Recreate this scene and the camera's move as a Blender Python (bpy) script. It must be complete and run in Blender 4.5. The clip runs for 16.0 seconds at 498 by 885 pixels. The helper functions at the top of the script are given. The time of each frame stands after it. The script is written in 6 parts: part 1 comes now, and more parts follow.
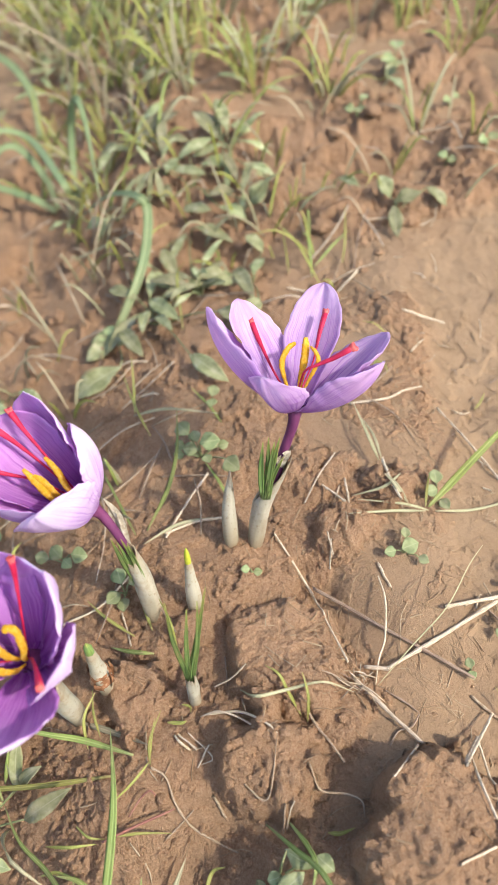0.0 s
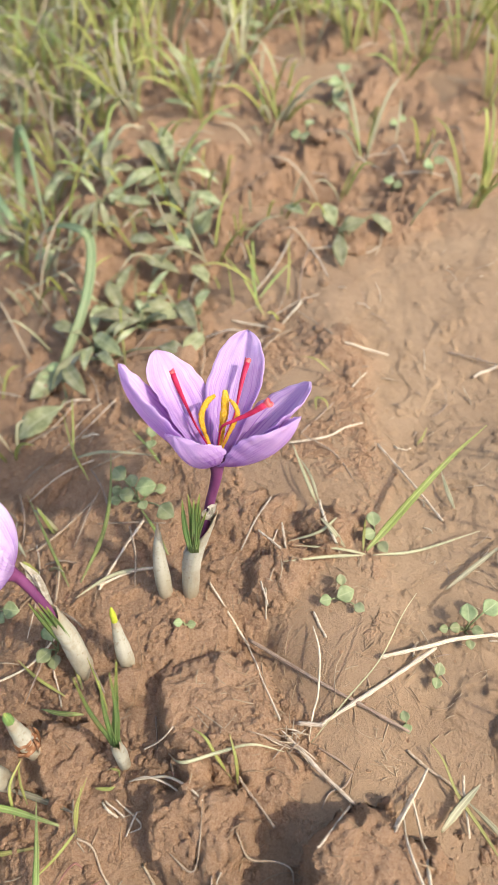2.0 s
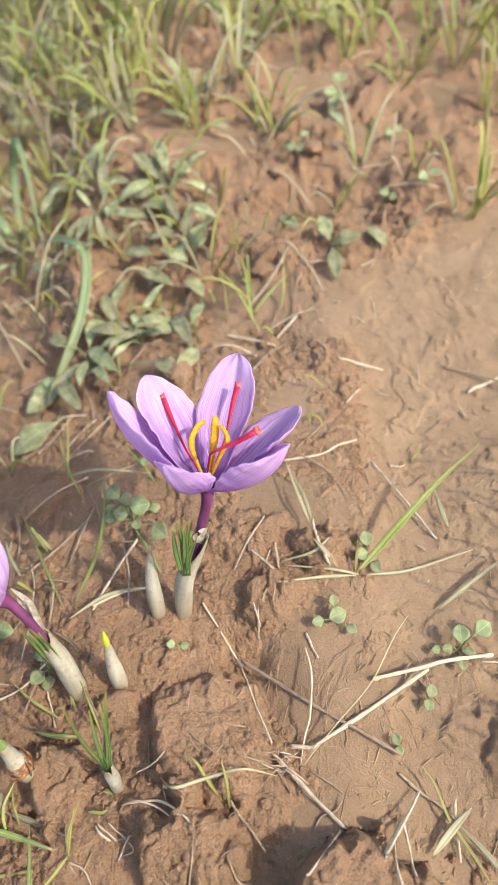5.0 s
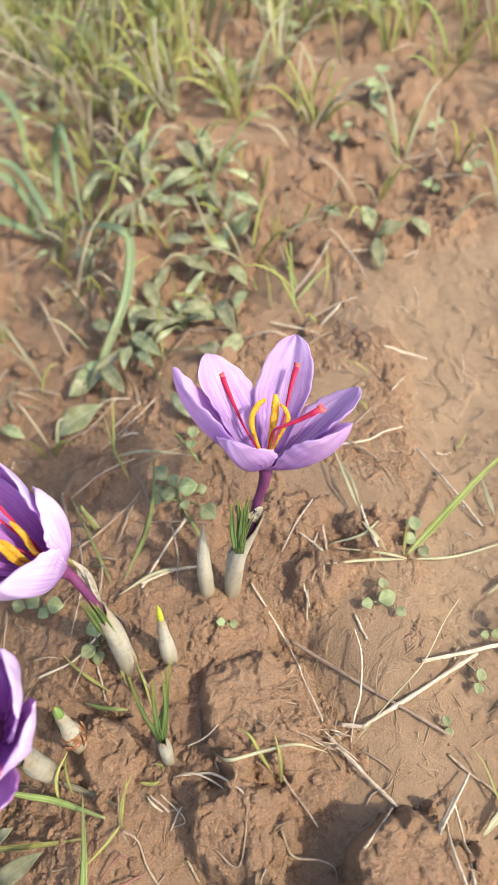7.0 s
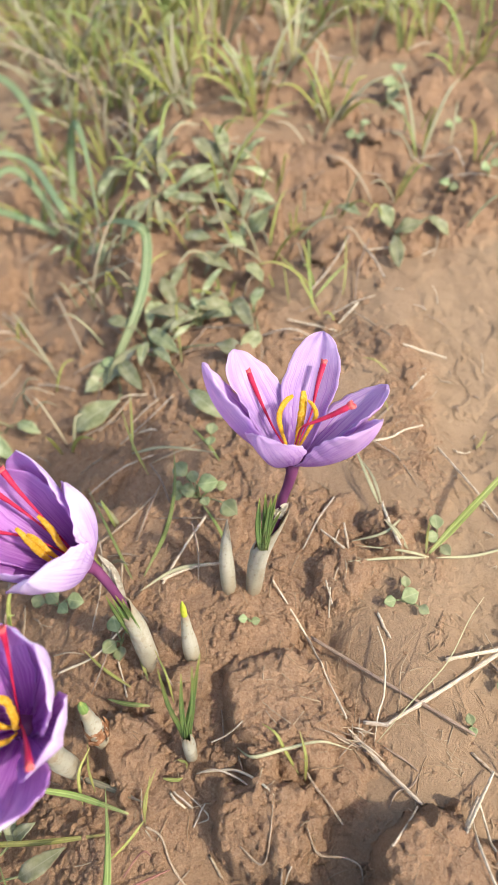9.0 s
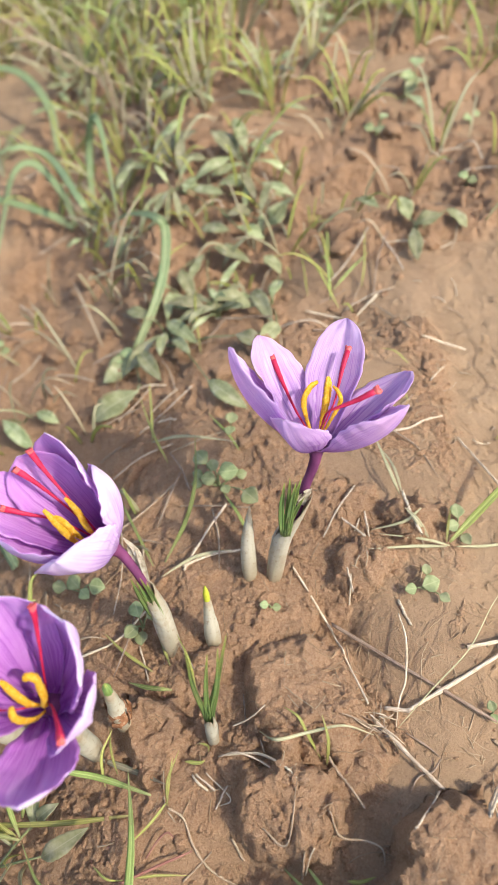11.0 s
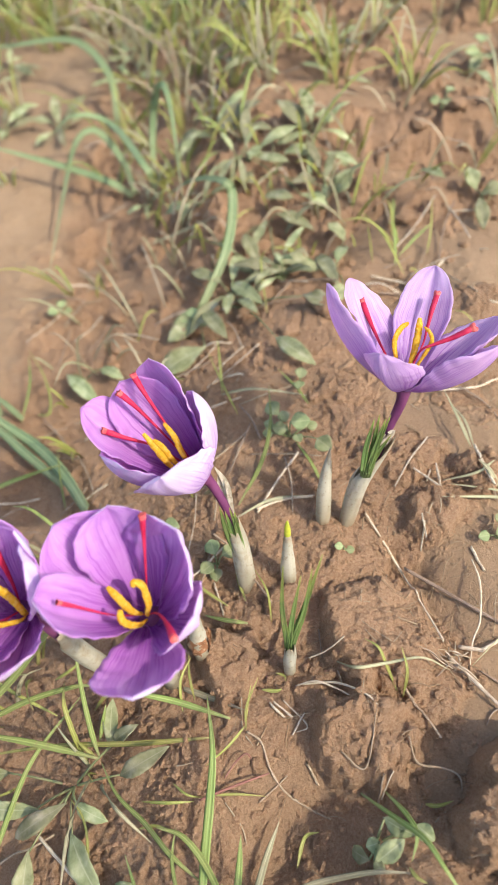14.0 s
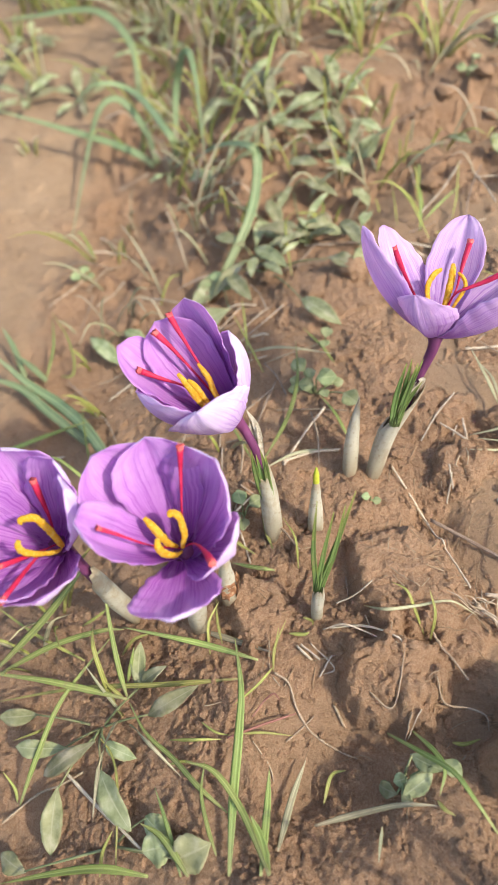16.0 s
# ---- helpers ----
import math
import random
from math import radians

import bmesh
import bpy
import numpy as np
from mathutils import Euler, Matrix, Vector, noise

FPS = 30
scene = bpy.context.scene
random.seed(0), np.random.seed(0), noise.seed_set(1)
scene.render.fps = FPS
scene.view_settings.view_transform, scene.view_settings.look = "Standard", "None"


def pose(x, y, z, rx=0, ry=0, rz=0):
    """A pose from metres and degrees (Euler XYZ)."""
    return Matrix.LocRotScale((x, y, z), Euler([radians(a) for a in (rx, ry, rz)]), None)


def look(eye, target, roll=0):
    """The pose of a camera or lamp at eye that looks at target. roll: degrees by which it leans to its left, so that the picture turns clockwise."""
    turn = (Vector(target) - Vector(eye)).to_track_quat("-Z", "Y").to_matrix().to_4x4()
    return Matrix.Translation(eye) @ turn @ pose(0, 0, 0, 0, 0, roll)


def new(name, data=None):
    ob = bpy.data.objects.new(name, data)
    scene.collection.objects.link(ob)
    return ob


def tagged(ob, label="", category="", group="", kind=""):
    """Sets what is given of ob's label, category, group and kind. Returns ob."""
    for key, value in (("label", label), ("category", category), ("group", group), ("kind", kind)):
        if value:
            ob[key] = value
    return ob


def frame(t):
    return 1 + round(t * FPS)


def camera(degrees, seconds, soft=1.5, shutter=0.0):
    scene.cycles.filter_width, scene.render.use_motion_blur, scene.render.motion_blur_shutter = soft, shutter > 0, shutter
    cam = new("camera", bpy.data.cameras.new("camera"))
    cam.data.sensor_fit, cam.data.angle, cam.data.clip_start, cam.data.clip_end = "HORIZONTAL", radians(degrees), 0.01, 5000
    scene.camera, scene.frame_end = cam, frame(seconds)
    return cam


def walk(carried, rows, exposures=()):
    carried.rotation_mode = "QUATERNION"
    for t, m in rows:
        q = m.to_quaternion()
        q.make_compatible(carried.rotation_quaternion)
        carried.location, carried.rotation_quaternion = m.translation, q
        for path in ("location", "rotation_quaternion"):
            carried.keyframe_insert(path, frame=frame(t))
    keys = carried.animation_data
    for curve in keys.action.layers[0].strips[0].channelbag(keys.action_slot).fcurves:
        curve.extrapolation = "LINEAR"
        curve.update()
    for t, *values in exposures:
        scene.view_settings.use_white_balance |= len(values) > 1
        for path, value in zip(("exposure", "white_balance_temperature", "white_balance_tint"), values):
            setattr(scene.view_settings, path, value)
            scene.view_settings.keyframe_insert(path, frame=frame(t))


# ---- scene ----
import collections

cam = camera(42.0, 16.0, soft=1.05)
ROWS = [
    (0.0, 0.01046, -0.10430, 0.20186, 36.101, 3.579, -0.216),
    (0.5, 0.01454, -0.10253, 0.20197, 36.554, 3.407, -0.482),
    (1.0, 0.01938, -0.09843, 0.20175, 36.251, 3.377, -0.921),
    (1.5, 0.02528, -0.09455, 0.20345, 36.453, 3.634, -1.572),
    (2.0, 0.03026, -0.09033, 0.20511, 36.419, 3.672, -2.030),
    (2.5, 0.03432, -0.08642, 0.20587, 36.193, 3.772, -2.429),
    (3.0, 0.03681, -0.08424, 0.20680, 36.302, 3.608, -2.656),
    (5.5, 0.03269, -0.08476, 0.20977, 36.242, 4.149, -1.842),
    (6.0, 0.03009, -0.08624, 0.20954, 36.303, 4.246, -1.556),
    (6.5, 0.02615, -0.08847, 0.20976, 36.403, 4.372, -0.995),
    (7.0, 0.02066, -0.08984, 0.20884, 36.212, 4.122, -0.428),
    (7.5, 0.01662, -0.09039, 0.20826, 36.152, 3.899, -0.136),
    (8.0, 0.01431, -0.09026, 0.20848, 36.288, 3.833, -0.043),
    (10.5, 0.01095, -0.09025, 0.20798, 35.992, 4.084, 0.216),
    (11.0, 0.00794, -0.09428, 0.20728, 36.195, 4.118, 0.717),
    (11.5, 0.00489, -0.09677, 0.20559, 35.954, 3.984, 1.108),
    (12.0, 0.00252, -0.09936, 0.20471, 35.959, 4.062, 1.491),
    (12.5, -0.00020, -0.10151, 0.20408, 35.888, 4.017, 1.655),
    (13.0, -0.00574, -0.10570, 0.20357, 35.941, 3.898, 2.294),
    (13.5, -0.01002, -0.10901, 0.20253, 35.643, 4.154, 2.805),
    (14.0, -0.01365, -0.11292, 0.20251, 36.144, 3.907, 3.258),
    (14.5, -0.01632, -0.11540, 0.20062, 35.681, 4.162, 3.563),
    (15.0, -0.01812, -0.11950, 0.20036, 36.040, 4.015, 3.856),
    (15.5, -0.01959, -0.12318, 0.19871, 35.995, 3.961, 4.116),
    (16.0, -0.02052, -0.12604, 0.19584, 35.552, 3.964, 4.266),
]
EXPOSURE = 1.27
walk(cam, [(t, pose(x, y, z, rx, ry, rz)) for t, x, y, z, rx, ry, rz in ROWS], ((0.0, EXPOSURE), (16.0, EXPOSURE)))
# a phone's small lens, focused on the flowers a hand's length away
cam.data.dof.use_dof = True
cam.data.dof.focus_distance = 0.195
cam.data.dof.aperture_fstop = 17.0

# ---- world and sun ----
SUN_ELEVATION, SUN_AZIMUTH = 45.0, -25.0  # degrees; azimuth from +x towards +y
world = bpy.data.worlds.new("sky")
scene.world = world
world.use_nodes = True
wt = world.node_tree
sky = wt.nodes.new("ShaderNodeTexSky")
sky.sky_type, sky.sun_disc = "NISHITA", False
sky.sun_elevation, sky.sun_rotation = radians(SUN_ELEVATION), radians(90.0 - SUN_AZIMUTH)
sky.air_density, sky.dust_density = 1.0, 2.5
wt.links.new(sky.outputs[0], wt.nodes["Background"].inputs[0])
wt.nodes["Background"].inputs[1].default_value = 0.15
sun_data = bpy.data.lights.new("sun", "SUN")
sun_data.energy, sun_data.angle, sun_data.color = 1.95, radians(1.6), (1.0, 0.948, 0.82)
sun = new("sun", sun_data)
to_sun = Vector((math.cos(radians(SUN_ELEVATION)) * math.cos(radians(SUN_AZIMUTH)), math.cos(radians(SUN_ELEVATION)) * math.sin(radians(SUN_AZIMUTH)), math.sin(radians(SUN_ELEVATION))))
sun.matrix_world = look(to_sun * 3, (0, 0, 0))


# ---- materials ----
class Nodes:
    """A small wrapper that builds one material's node tree."""

    def __init__(self, name):
        self.m = bpy.data.materials.new(name)
        self.m.use_nodes = True
        self.t = self.m.node_tree
        self.b = self.t.nodes["Principled BSDF"]
        self.out = self.t.nodes["Material Output"]

    def n(self, kind):
        return self.t.nodes.new("ShaderNode" + kind)

    def link(self, a, b):
        self.t.links.new(a, b)

    def ramp(self, source, *stops):
        r = self.n("ValToRGB")
        el = r.color_ramp.elements
        while len(el) < len(stops):
            el.new(0.5)
        for e, (at, c) in zip(el, stops):
            e.position, e.color = at, (*c, 1.0)
        self.link(source, r.inputs[0])
        return r.outputs[0]

    def grey(self, source, *stops):
        return self.ramp(source, *[(at, (v, v, v)) for at, v in stops])

    def noise(self, scale, detail=4.0, rough=0.55, vector=None, output=0):
        k = self.n("TexNoise")
        k.inputs["Scale"].default_value, k.inputs["Detail"].default_value, k.inputs["Roughness"].default_value = scale, detail, rough
        if vector is not None:
            self.link(vector, k.inputs["Vector"])
        return k.outputs[output]

    def place(self):
        return self.n("TexCoord").outputs["Object"]

    def uv(self):
        return self.n("TexCoord").outputs["UV"]

    def stretch(self, vector, x, y, z):
        k = self.n("Mapping")
        k.inputs["Scale"].default_value = (x, y, z)
        self.link(vector, k.inputs["Vector"])
        return k.outputs[0]

    def mix(self, fac, a, b, blend="MIX"):
        k = self.n("Mix")
        k.data_type, k.blend_type = "RGBA", blend
        for sock, v in ((k.inputs[0], fac), (k.inputs[6], a), (k.inputs[7], b)):
            if isinstance(v, (int, float)):
                sock.default_value = v
            elif isinstance(v, tuple):
                sock.default_value = (*v, 1.0)
            else:
                self.link(v, sock)
        return k.outputs[2]

    def math(self, op, a, b=0.0):
        k = self.n("Math")
        k.operation = op
        for sock, v in ((k.inputs[0], a), (k.inputs[1], b)):
            if isinstance(v, (int, float)):
                sock.default_value = v
            else:
                self.link(v, sock)
        return k.outputs[0]

    def bump(self, height, strength, distance):
        k = self.n("Bump")
        k.inputs["Strength"].default_value, k.inputs["Distance"].default_value = strength, distance
        self.link(height, k.inputs["Height"])
        self.link(k.outputs[0], self.b.inputs["Normal"])
        return k.outputs[0]

    def hue(self, colour, spread_h, spread_v):
        """Shifts hue and value a little from object to object."""
        rnd = self.n("ObjectInfo").outputs["Random"]
        k = self.n("HueSaturation")
        self.link(self.math("ADD", self.math("MULTIPLY", self.math("SUBTRACT", rnd, 0.5), spread_h), 0.5), k.inputs["Hue"])
        self.link(self.math("ADD", self.math("MULTIPLY", self.math("SUBTRACT", rnd, 0.5), spread_v), 1.0), k.inputs["Value"])
        self.link(colour, k.inputs["Color"])
        return k.outputs[0]

    def finish(self, colour, rough, translucent=0.0, tint=None, spec=0.5):
        if isinstance(colour, tuple):
            self.b.inputs["Base Color"].default_value = (*colour, 1.0)
        else:
            self.link(colour, self.b.inputs["Base Color"])
        if isinstance(rough, (int, float)):
            self.b.inputs["Roughness"].default_value = rough
        else:
            self.link(rough, self.b.inputs["Roughness"])
        self.b.inputs["Specular IOR Level"].default_value = spec
        if translucent:
            tr = self.n("BsdfTranslucent")
            if tint is not None:
                colour = self.mix(1.0, colour, tint, "MULTIPLY")
            if isinstance(colour, tuple):
                tr.inputs[0].default_value = (*colour, 1.0)
            else:
                self.link(colour, tr.inputs[0])
            mix = self.n("MixShader")
            mix.inputs[0].default_value = translucent
            self.link(self.b.outputs[0], mix.inputs[1])
            self.link(tr.outputs[0], mix.inputs[2])
            self.link(mix.outputs[0], self.out.inputs["Surface"])
        return self.m


def soil_material():
    k = Nodes("dry_soil")
    p = k.place()
    broad = k.noise(22.0, 5.0, 0.6, p)
    fine = k.noise(300.0, 6.0, 0.7, p)
    grit = k.noise(1300.0, 4.0, 0.7, p)
    dust = k.noise(3400.0, 3.0, 0.7, p)
    c = k.ramp(broad, (0.3, (0.335, 0.190, 0.102)), (0.52, (0.42, 0.250, 0.142)), (0.75, (0.50, 0.318, 0.193)))
    c = k.mix(0.45, c, k.ramp(fine, (0.3, (0.25, 0.137, 0.071)), (0.55, (0.43, 0.257, 0.147)), (0.8, (0.56, 0.382, 0.237))))
    c = k.mix(0.40, c, k.ramp(grit, (0.35, (0.23, 0.126, 0.066)), (0.7, (0.59, 0.398, 0.255))))
    c = k.mix(k.grey(dust, (0.34, 0.35), (0.44, 0.0)), c, (0.17, 0.09, 0.045))
    c = k.mix(k.grey(dust, (0.60, 0.0), (0.72, 0.4)), c, (0.60, 0.44, 0.30))
    # pale crust of dried silt where the ground was washed smooth
    crust = k.n("Attribute")
    crust.attribute_name = "crust"
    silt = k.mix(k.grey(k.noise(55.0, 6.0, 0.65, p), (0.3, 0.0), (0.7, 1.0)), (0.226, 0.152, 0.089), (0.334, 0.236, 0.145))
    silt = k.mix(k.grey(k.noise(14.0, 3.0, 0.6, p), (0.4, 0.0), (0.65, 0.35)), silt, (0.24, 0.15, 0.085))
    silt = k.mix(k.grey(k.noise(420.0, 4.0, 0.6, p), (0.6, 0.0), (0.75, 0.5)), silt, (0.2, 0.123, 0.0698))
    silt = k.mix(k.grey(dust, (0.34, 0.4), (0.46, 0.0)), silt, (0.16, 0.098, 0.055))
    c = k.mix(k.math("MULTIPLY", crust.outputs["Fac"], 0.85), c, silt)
    h = k.math("ADD", k.math("ADD", fine, k.math("MULTIPLY", grit, 0.6)), k.math("MULTIPLY", dust, 0.3))
    h = k.math("MULTIPLY", h, k.math("SUBTRACT", 1.0, k.math("MULTIPLY", crust.outputs["Fac"], 0.6)))
    k.bump(h, 1.0, 0.0026)
    return k.finish(c, 0.95, spec=0.15)


def tepal_material(name, pale, deep, throat, vein, see):
    """Lilac petal: veins that fan along it and fork, streaks of deeper colour, darkening into the throat, paler at its rim."""
    k = Nodes(name)
    uv = k.uv()
    sep = k.n("SeparateXYZ")
    k.link(uv, sep.inputs[0])
    shift = k.math("MULTIPLY", k.n("ObjectInfo").outputs["Random"], 37.0)
    own_uv = k.n("VectorMath")
    own_uv.operation = "ADD"
    both = k.n("CombineXYZ")
    k.link(shift, both.inputs[0])
    k.link(shift, both.inputs[1])
    k.link(uv, own_uv.inputs[0])
    k.link(both.outputs[0], own_uv.inputs[1])
    p = own_uv.outputs[0]
    lines = k.noise(1.0, 4.0, 0.65, k.stretch(p, 40.0, 0.9, 1.0))
    hair = k.noise(1.0, 2.0, 0.5, k.stretch(p, 110.0, 2.4, 1.0))
    streak = k.noise(1.0, 3.0, 0.6, k.stretch(p, 7.0, 1.0, 1.0))
    blot = k.noise(1.0, 5.0, 0.65, k.stretch(p, 4.0, 3.4, 1.0))
    c = k.ramp(sep.outputs[1], (0.0, throat), (0.12, throat), (0.32, deep), (0.72, pale), (1.0, pale))
    c = k.mix(k.grey(streak, (0.42, 0.0), (0.70, 0.6)), c, deep)
    c = k.mix(k.grey(blot, (0.46, 0.0), (0.70, 0.75)), c, deep)
    c = k.mix(k.grey(blot, (0.30, 0.45), (0.44, 0.0)), c, pale)
    c = k.mix(k.math("MULTIPLY", k.grey(lines, (0.49, 0.0), (0.60, 0.95)), k.grey(sep.outputs[1], (0.2, 1.0), (0.55, 0.6), (0.95, 0.12))), c, vein)
    c = k.mix(k.grey(hair, (0.47, 0.0), (0.72, 0.25)), c, vein)
    rim = k.math("ABSOLUTE", k.math("SUBTRACT", sep.outputs[0], 0.5))
    c = k.mix(k.grey(rim, (0.44, 0.0), (0.5, 0.35)), c, tuple(min(1.0, v * 1.10) for v in pale))
    h = k.math("ADD", lines, k.math("MULTIPLY", hair, 0.5))
    k.bump(k.math("ADD", h, k.math("MULTIPLY", blot, 0.8)), 0.45, 0.0004)
    return k.finish(c, 0.55, see, spec=0.25)


def plain_material(name, stops, rough, scale=90.0, see=0.0, spec=0.3, along=(1, 1, 1), spread=0.0, bump=0.3, tint=None):
    k = Nodes(name)
    p = k.stretch(k.place(), *along)
    c = k.ramp(k.noise(scale, 4.0, 0.6, p), *stops)
    if spread:
        c = k.hue(c, spread * 0.08, spread)
    if bump:
        k.bump(k.noise(scale * 6, 3.0, 0.6, p), bump, 0.0004)
    return k.finish(c, rough, see, tint, spec)


def straw_material(name, dark, mid, light, spread):
    """Dry stalk: lengthwise fibres, weathered grey patches and dirt."""
    k = Nodes(name)
    uv = k.uv()
    fibre = k.noise(1.0, 4.0, 0.65, k.stretch(uv, 14.0, 2.2, 1.0))
    c = k.ramp(fibre, (0.3, dark), (0.5, mid), (0.68, light))
    c = k.mix(k.grey(k.noise(240.0, 4.0, 0.65, k.place()), (0.5, 0.0), (0.7, 0.6)), c, dark)
    c = k.hue(c, spread * 0.06, spread)
    k.bump(fibre, 0.5, 0.0004)
    return k.finish(c, 0.7, spec=0.25)


def blade_material(name, root, middle, tip, see=0.35, spread=0.35):
    """Grass blade: root to tip along the UV, with lengthwise ribs."""
    k = Nodes(name)
    uv = k.uv()
    sep = k.n("SeparateXYZ")
    k.link(uv, sep.inputs[0])
    c = k.ramp(sep.outputs[1], (0.0, root), (0.22, middle), (0.72, middle), (1.0, tip))
    ribs = k.noise(1.0, 2.0, 0.5, k.stretch(uv, 16.0, 1.5, 1.0))
    c = k.mix(k.grey(ribs, (0.4, 0.0), (0.65, 0.6)), c, tuple(v * 0.5 for v in middle))
    off = k.math("ABSOLUTE", k.math("SUBTRACT", sep.outputs[0], 0.5))
    c = k.mix(k.grey(off, (0.03, 0.5), (0.10, 0.0)), c, tuple(min(1.0, v * 1.5 + 0.05) for v in middle))
    c = k.mix(k.grey(k.noise(420.0, 4.0, 0.65, k.place()), (0.56, 0.0), (0.70, 0.5)), c, (0.30, 0.23, 0.12))
    c = k.mix(k.grey(k.noise(140.0, 3.0, 0.6, k.place()), (0.5, 0.0), (0.8, 0.35)), c, tip)
    if spread:
        c = k.hue(c, spread * 0.08, spread)
    k.bump(ribs, 0.2, 0.0003)
    return k.finish(c, 0.5, see, spec=0.35)


SOIL = soil_material()
PALE_TEPAL = (tepal_material("pale_tepal_inside", (0.775, 0.61, 0.81), (0.60, 0.39, 0.68), (0.24, 0.05, 0.32), (0.38, 0.15, 0.55), 0.5),
              tepal_material("pale_tepal_outside", (0.76, 0.54, 0.76), (0.60, 0.37, 0.66), (0.42, 0.14, 0.46), (0.41, 0.16, 0.54), 0.5))
VIOLET_TEPAL = (tepal_material("violet_tepal_inside", (0.69, 0.40, 0.715), (0.555, 0.23, 0.61), (0.15, 0.012, 0.18), (0.35, 0.08, 0.44), 0.52),
                tepal_material("violet_tepal_outside", (0.855, 0.75, 0.885), (0.72, 0.55, 0.79), (0.36, 0.12, 0.46), (0.50, 0.27, 0.68), 0.45))
TUBE = plain_material("floral_tube", ((0.3, (0.10, 0.022, 0.075)), (0.7, (0.20, 0.055, 0.14))), 0.45, 200.0, 0.15, along=(1, 1, 0.2))
ANTHER = plain_material("anther_yellow", ((0.3, (0.86, 0.44, 0.012)), (0.5, (0.94, 0.56, 0.04)), (0.72, (0.97, 0.72, 0.18))), 0.8, 1400.0, 0.3, bump=1.0)
STIGMA = plain_material("stigma_red", ((0.3, (0.44, 0.010, 0.05)), (0.7, (0.62, 0.035, 0.095))), 0.5, 300.0, 0.25)
STIGMA_END = plain_material("stigma_end", ((0.3, (0.48, 0.03, 0.05)), (0.7, (0.66, 0.17, 0.14))), 0.6, 900.0)


def sheath_material():
    k = Nodes("papery_sheath")
    uv = k.uv()
    sep = k.n("SeparateXYZ")
    k.link(uv, sep.inputs[0])
    c = k.ramp(sep.outputs[1], (0.0, (0.26, 0.18, 0.10)), (0.16, (0.40, 0.34, 0.235)), (0.5, (0.52, 0.485, 0.38)), (0.82, (0.45, 0.42, 0.325)), (1.0, (0.38, 0.30, 0.205)))
    lines = k.noise(1.0, 3.0, 0.6, k.stretch(uv, 16.0, 1.3, 1.0))
    c = k.mix(k.grey(lines, (0.42, 0.0), (0.70, 0.3)), c, (0.34, 0.34, 0.23))
    c = k.mix(k.grey(k.noise(170.0, 5.0, 0.65, k.place()), (0.48, 0.0), (0.68, 0.65)), c, (0.33, 0.235, 0.14))
    c = k.mix(k.grey(k.noise(900.0, 3.0, 0.6, k.place()), (0.58, 0.0), (0.70, 0.5)), c, (0.24, 0.15, 0.085))
    k.bump(k.math("ADD", lines, k.noise(500.0, 3.0, 0.6, k.place())), 0.5, 0.0005)
    return k.finish(c, 0.55, 0.3, spec=0.3)


SHEATH = sheath_material()
CROCUS_LEAF = blade_material("crocus_leaf", (0.30, 0.37, 0.14), (0.17, 0.26, 0.075), (0.42, 0.43, 0.09), 0.25, 0.3)
SHOOT_TIP = plain_material("shoot_tip", ((0.3, (0.36, 0.42, 0.04)), (0.7, (0.60, 0.58, 0.06))), 0.5, 300.0, 0.3)
GRASS = blade_material("fresh_grass", (0.36, 0.34, 0.15), (0.30, 0.36, 0.10), (0.43, 0.43, 0.17))
GRASS_YELLOW = blade_material("yellowing_grass", (0.38, 0.32, 0.13), (0.38, 0.38, 0.10), (0.50, 0.43, 0.15))
LEEK = blade_material("blue_green_leaf", (0.36, 0.38, 0.18), (0.26, 0.34, 0.16), (0.42, 0.43, 0.23), 0.35, 0.12)
GRASS_LUSH = blade_material("lush_grass", (0.36, 0.38, 0.13), (0.30, 0.35, 0.09), (0.42, 0.43, 0.14), 0.4, 0.1)
STRAW = straw_material("dry_straw", (0.31, 0.22, 0.135), (0.53, 0.43, 0.305), (0.73, 0.64, 0.50), 0.25)
STRAW_GREY = straw_material("grey_straw", (0.17, 0.105, 0.06), (0.31, 0.225, 0.15), (0.46, 0.37, 0.27), 0.35)


def leaf_material(name, dark, mid, light, see, spread):
    """Broad leaf: pale midrib, side veins, blotches and a browned rim here and there."""
    k = Nodes(name)
    uv = k.uv()
    sep = k.n("SeparateXYZ")
    k.link(uv, sep.inputs[0])
    c = k.ramp(k.noise(170.0, 4.0, 0.6, k.place()), (0.32, dark), (0.52, mid), (0.72, light))
    off = k.math("ABSOLUTE", k.math("SUBTRACT", sep.outputs[0], 0.5))
    fan = k.n("Math")
    fan.operation = "SINE"
    k.link(k.math("ADD", k.math("MULTIPLY", sep.outputs[1], 46.0), k.math("MULTIPLY", off, -26.0)), fan.inputs[0])
    c = k.mix(k.grey(fan.outputs[0], (0.55, 0.0), (1.0, 0.07)), c, dark)
    c = k.mix(k.grey(off, (0.012, 0.5), (0.05, 0.0)), c, light)
    burn = k.math("MULTIPLY", k.grey(off, (0.36, 0.0), (0.5, 1.0)), k.grey(k.noise(120.0, 3.0, 0.6, k.place()), (0.5, 0.0), (0.65, 1.0)))
    c = k.mix(burn, c, (0.36, 0.27, 0.15))
    c = k.hue(c, spread * 0.1, spread)
    k.bump(k.math("ADD", k.math("MULTIPLY", fan.outputs[0], 0.06), k.noise(700.0, 4.0, 0.6, k.place())), 0.35, 0.0005)
    return k.finish(c, 0.6, see, spec=0.3)


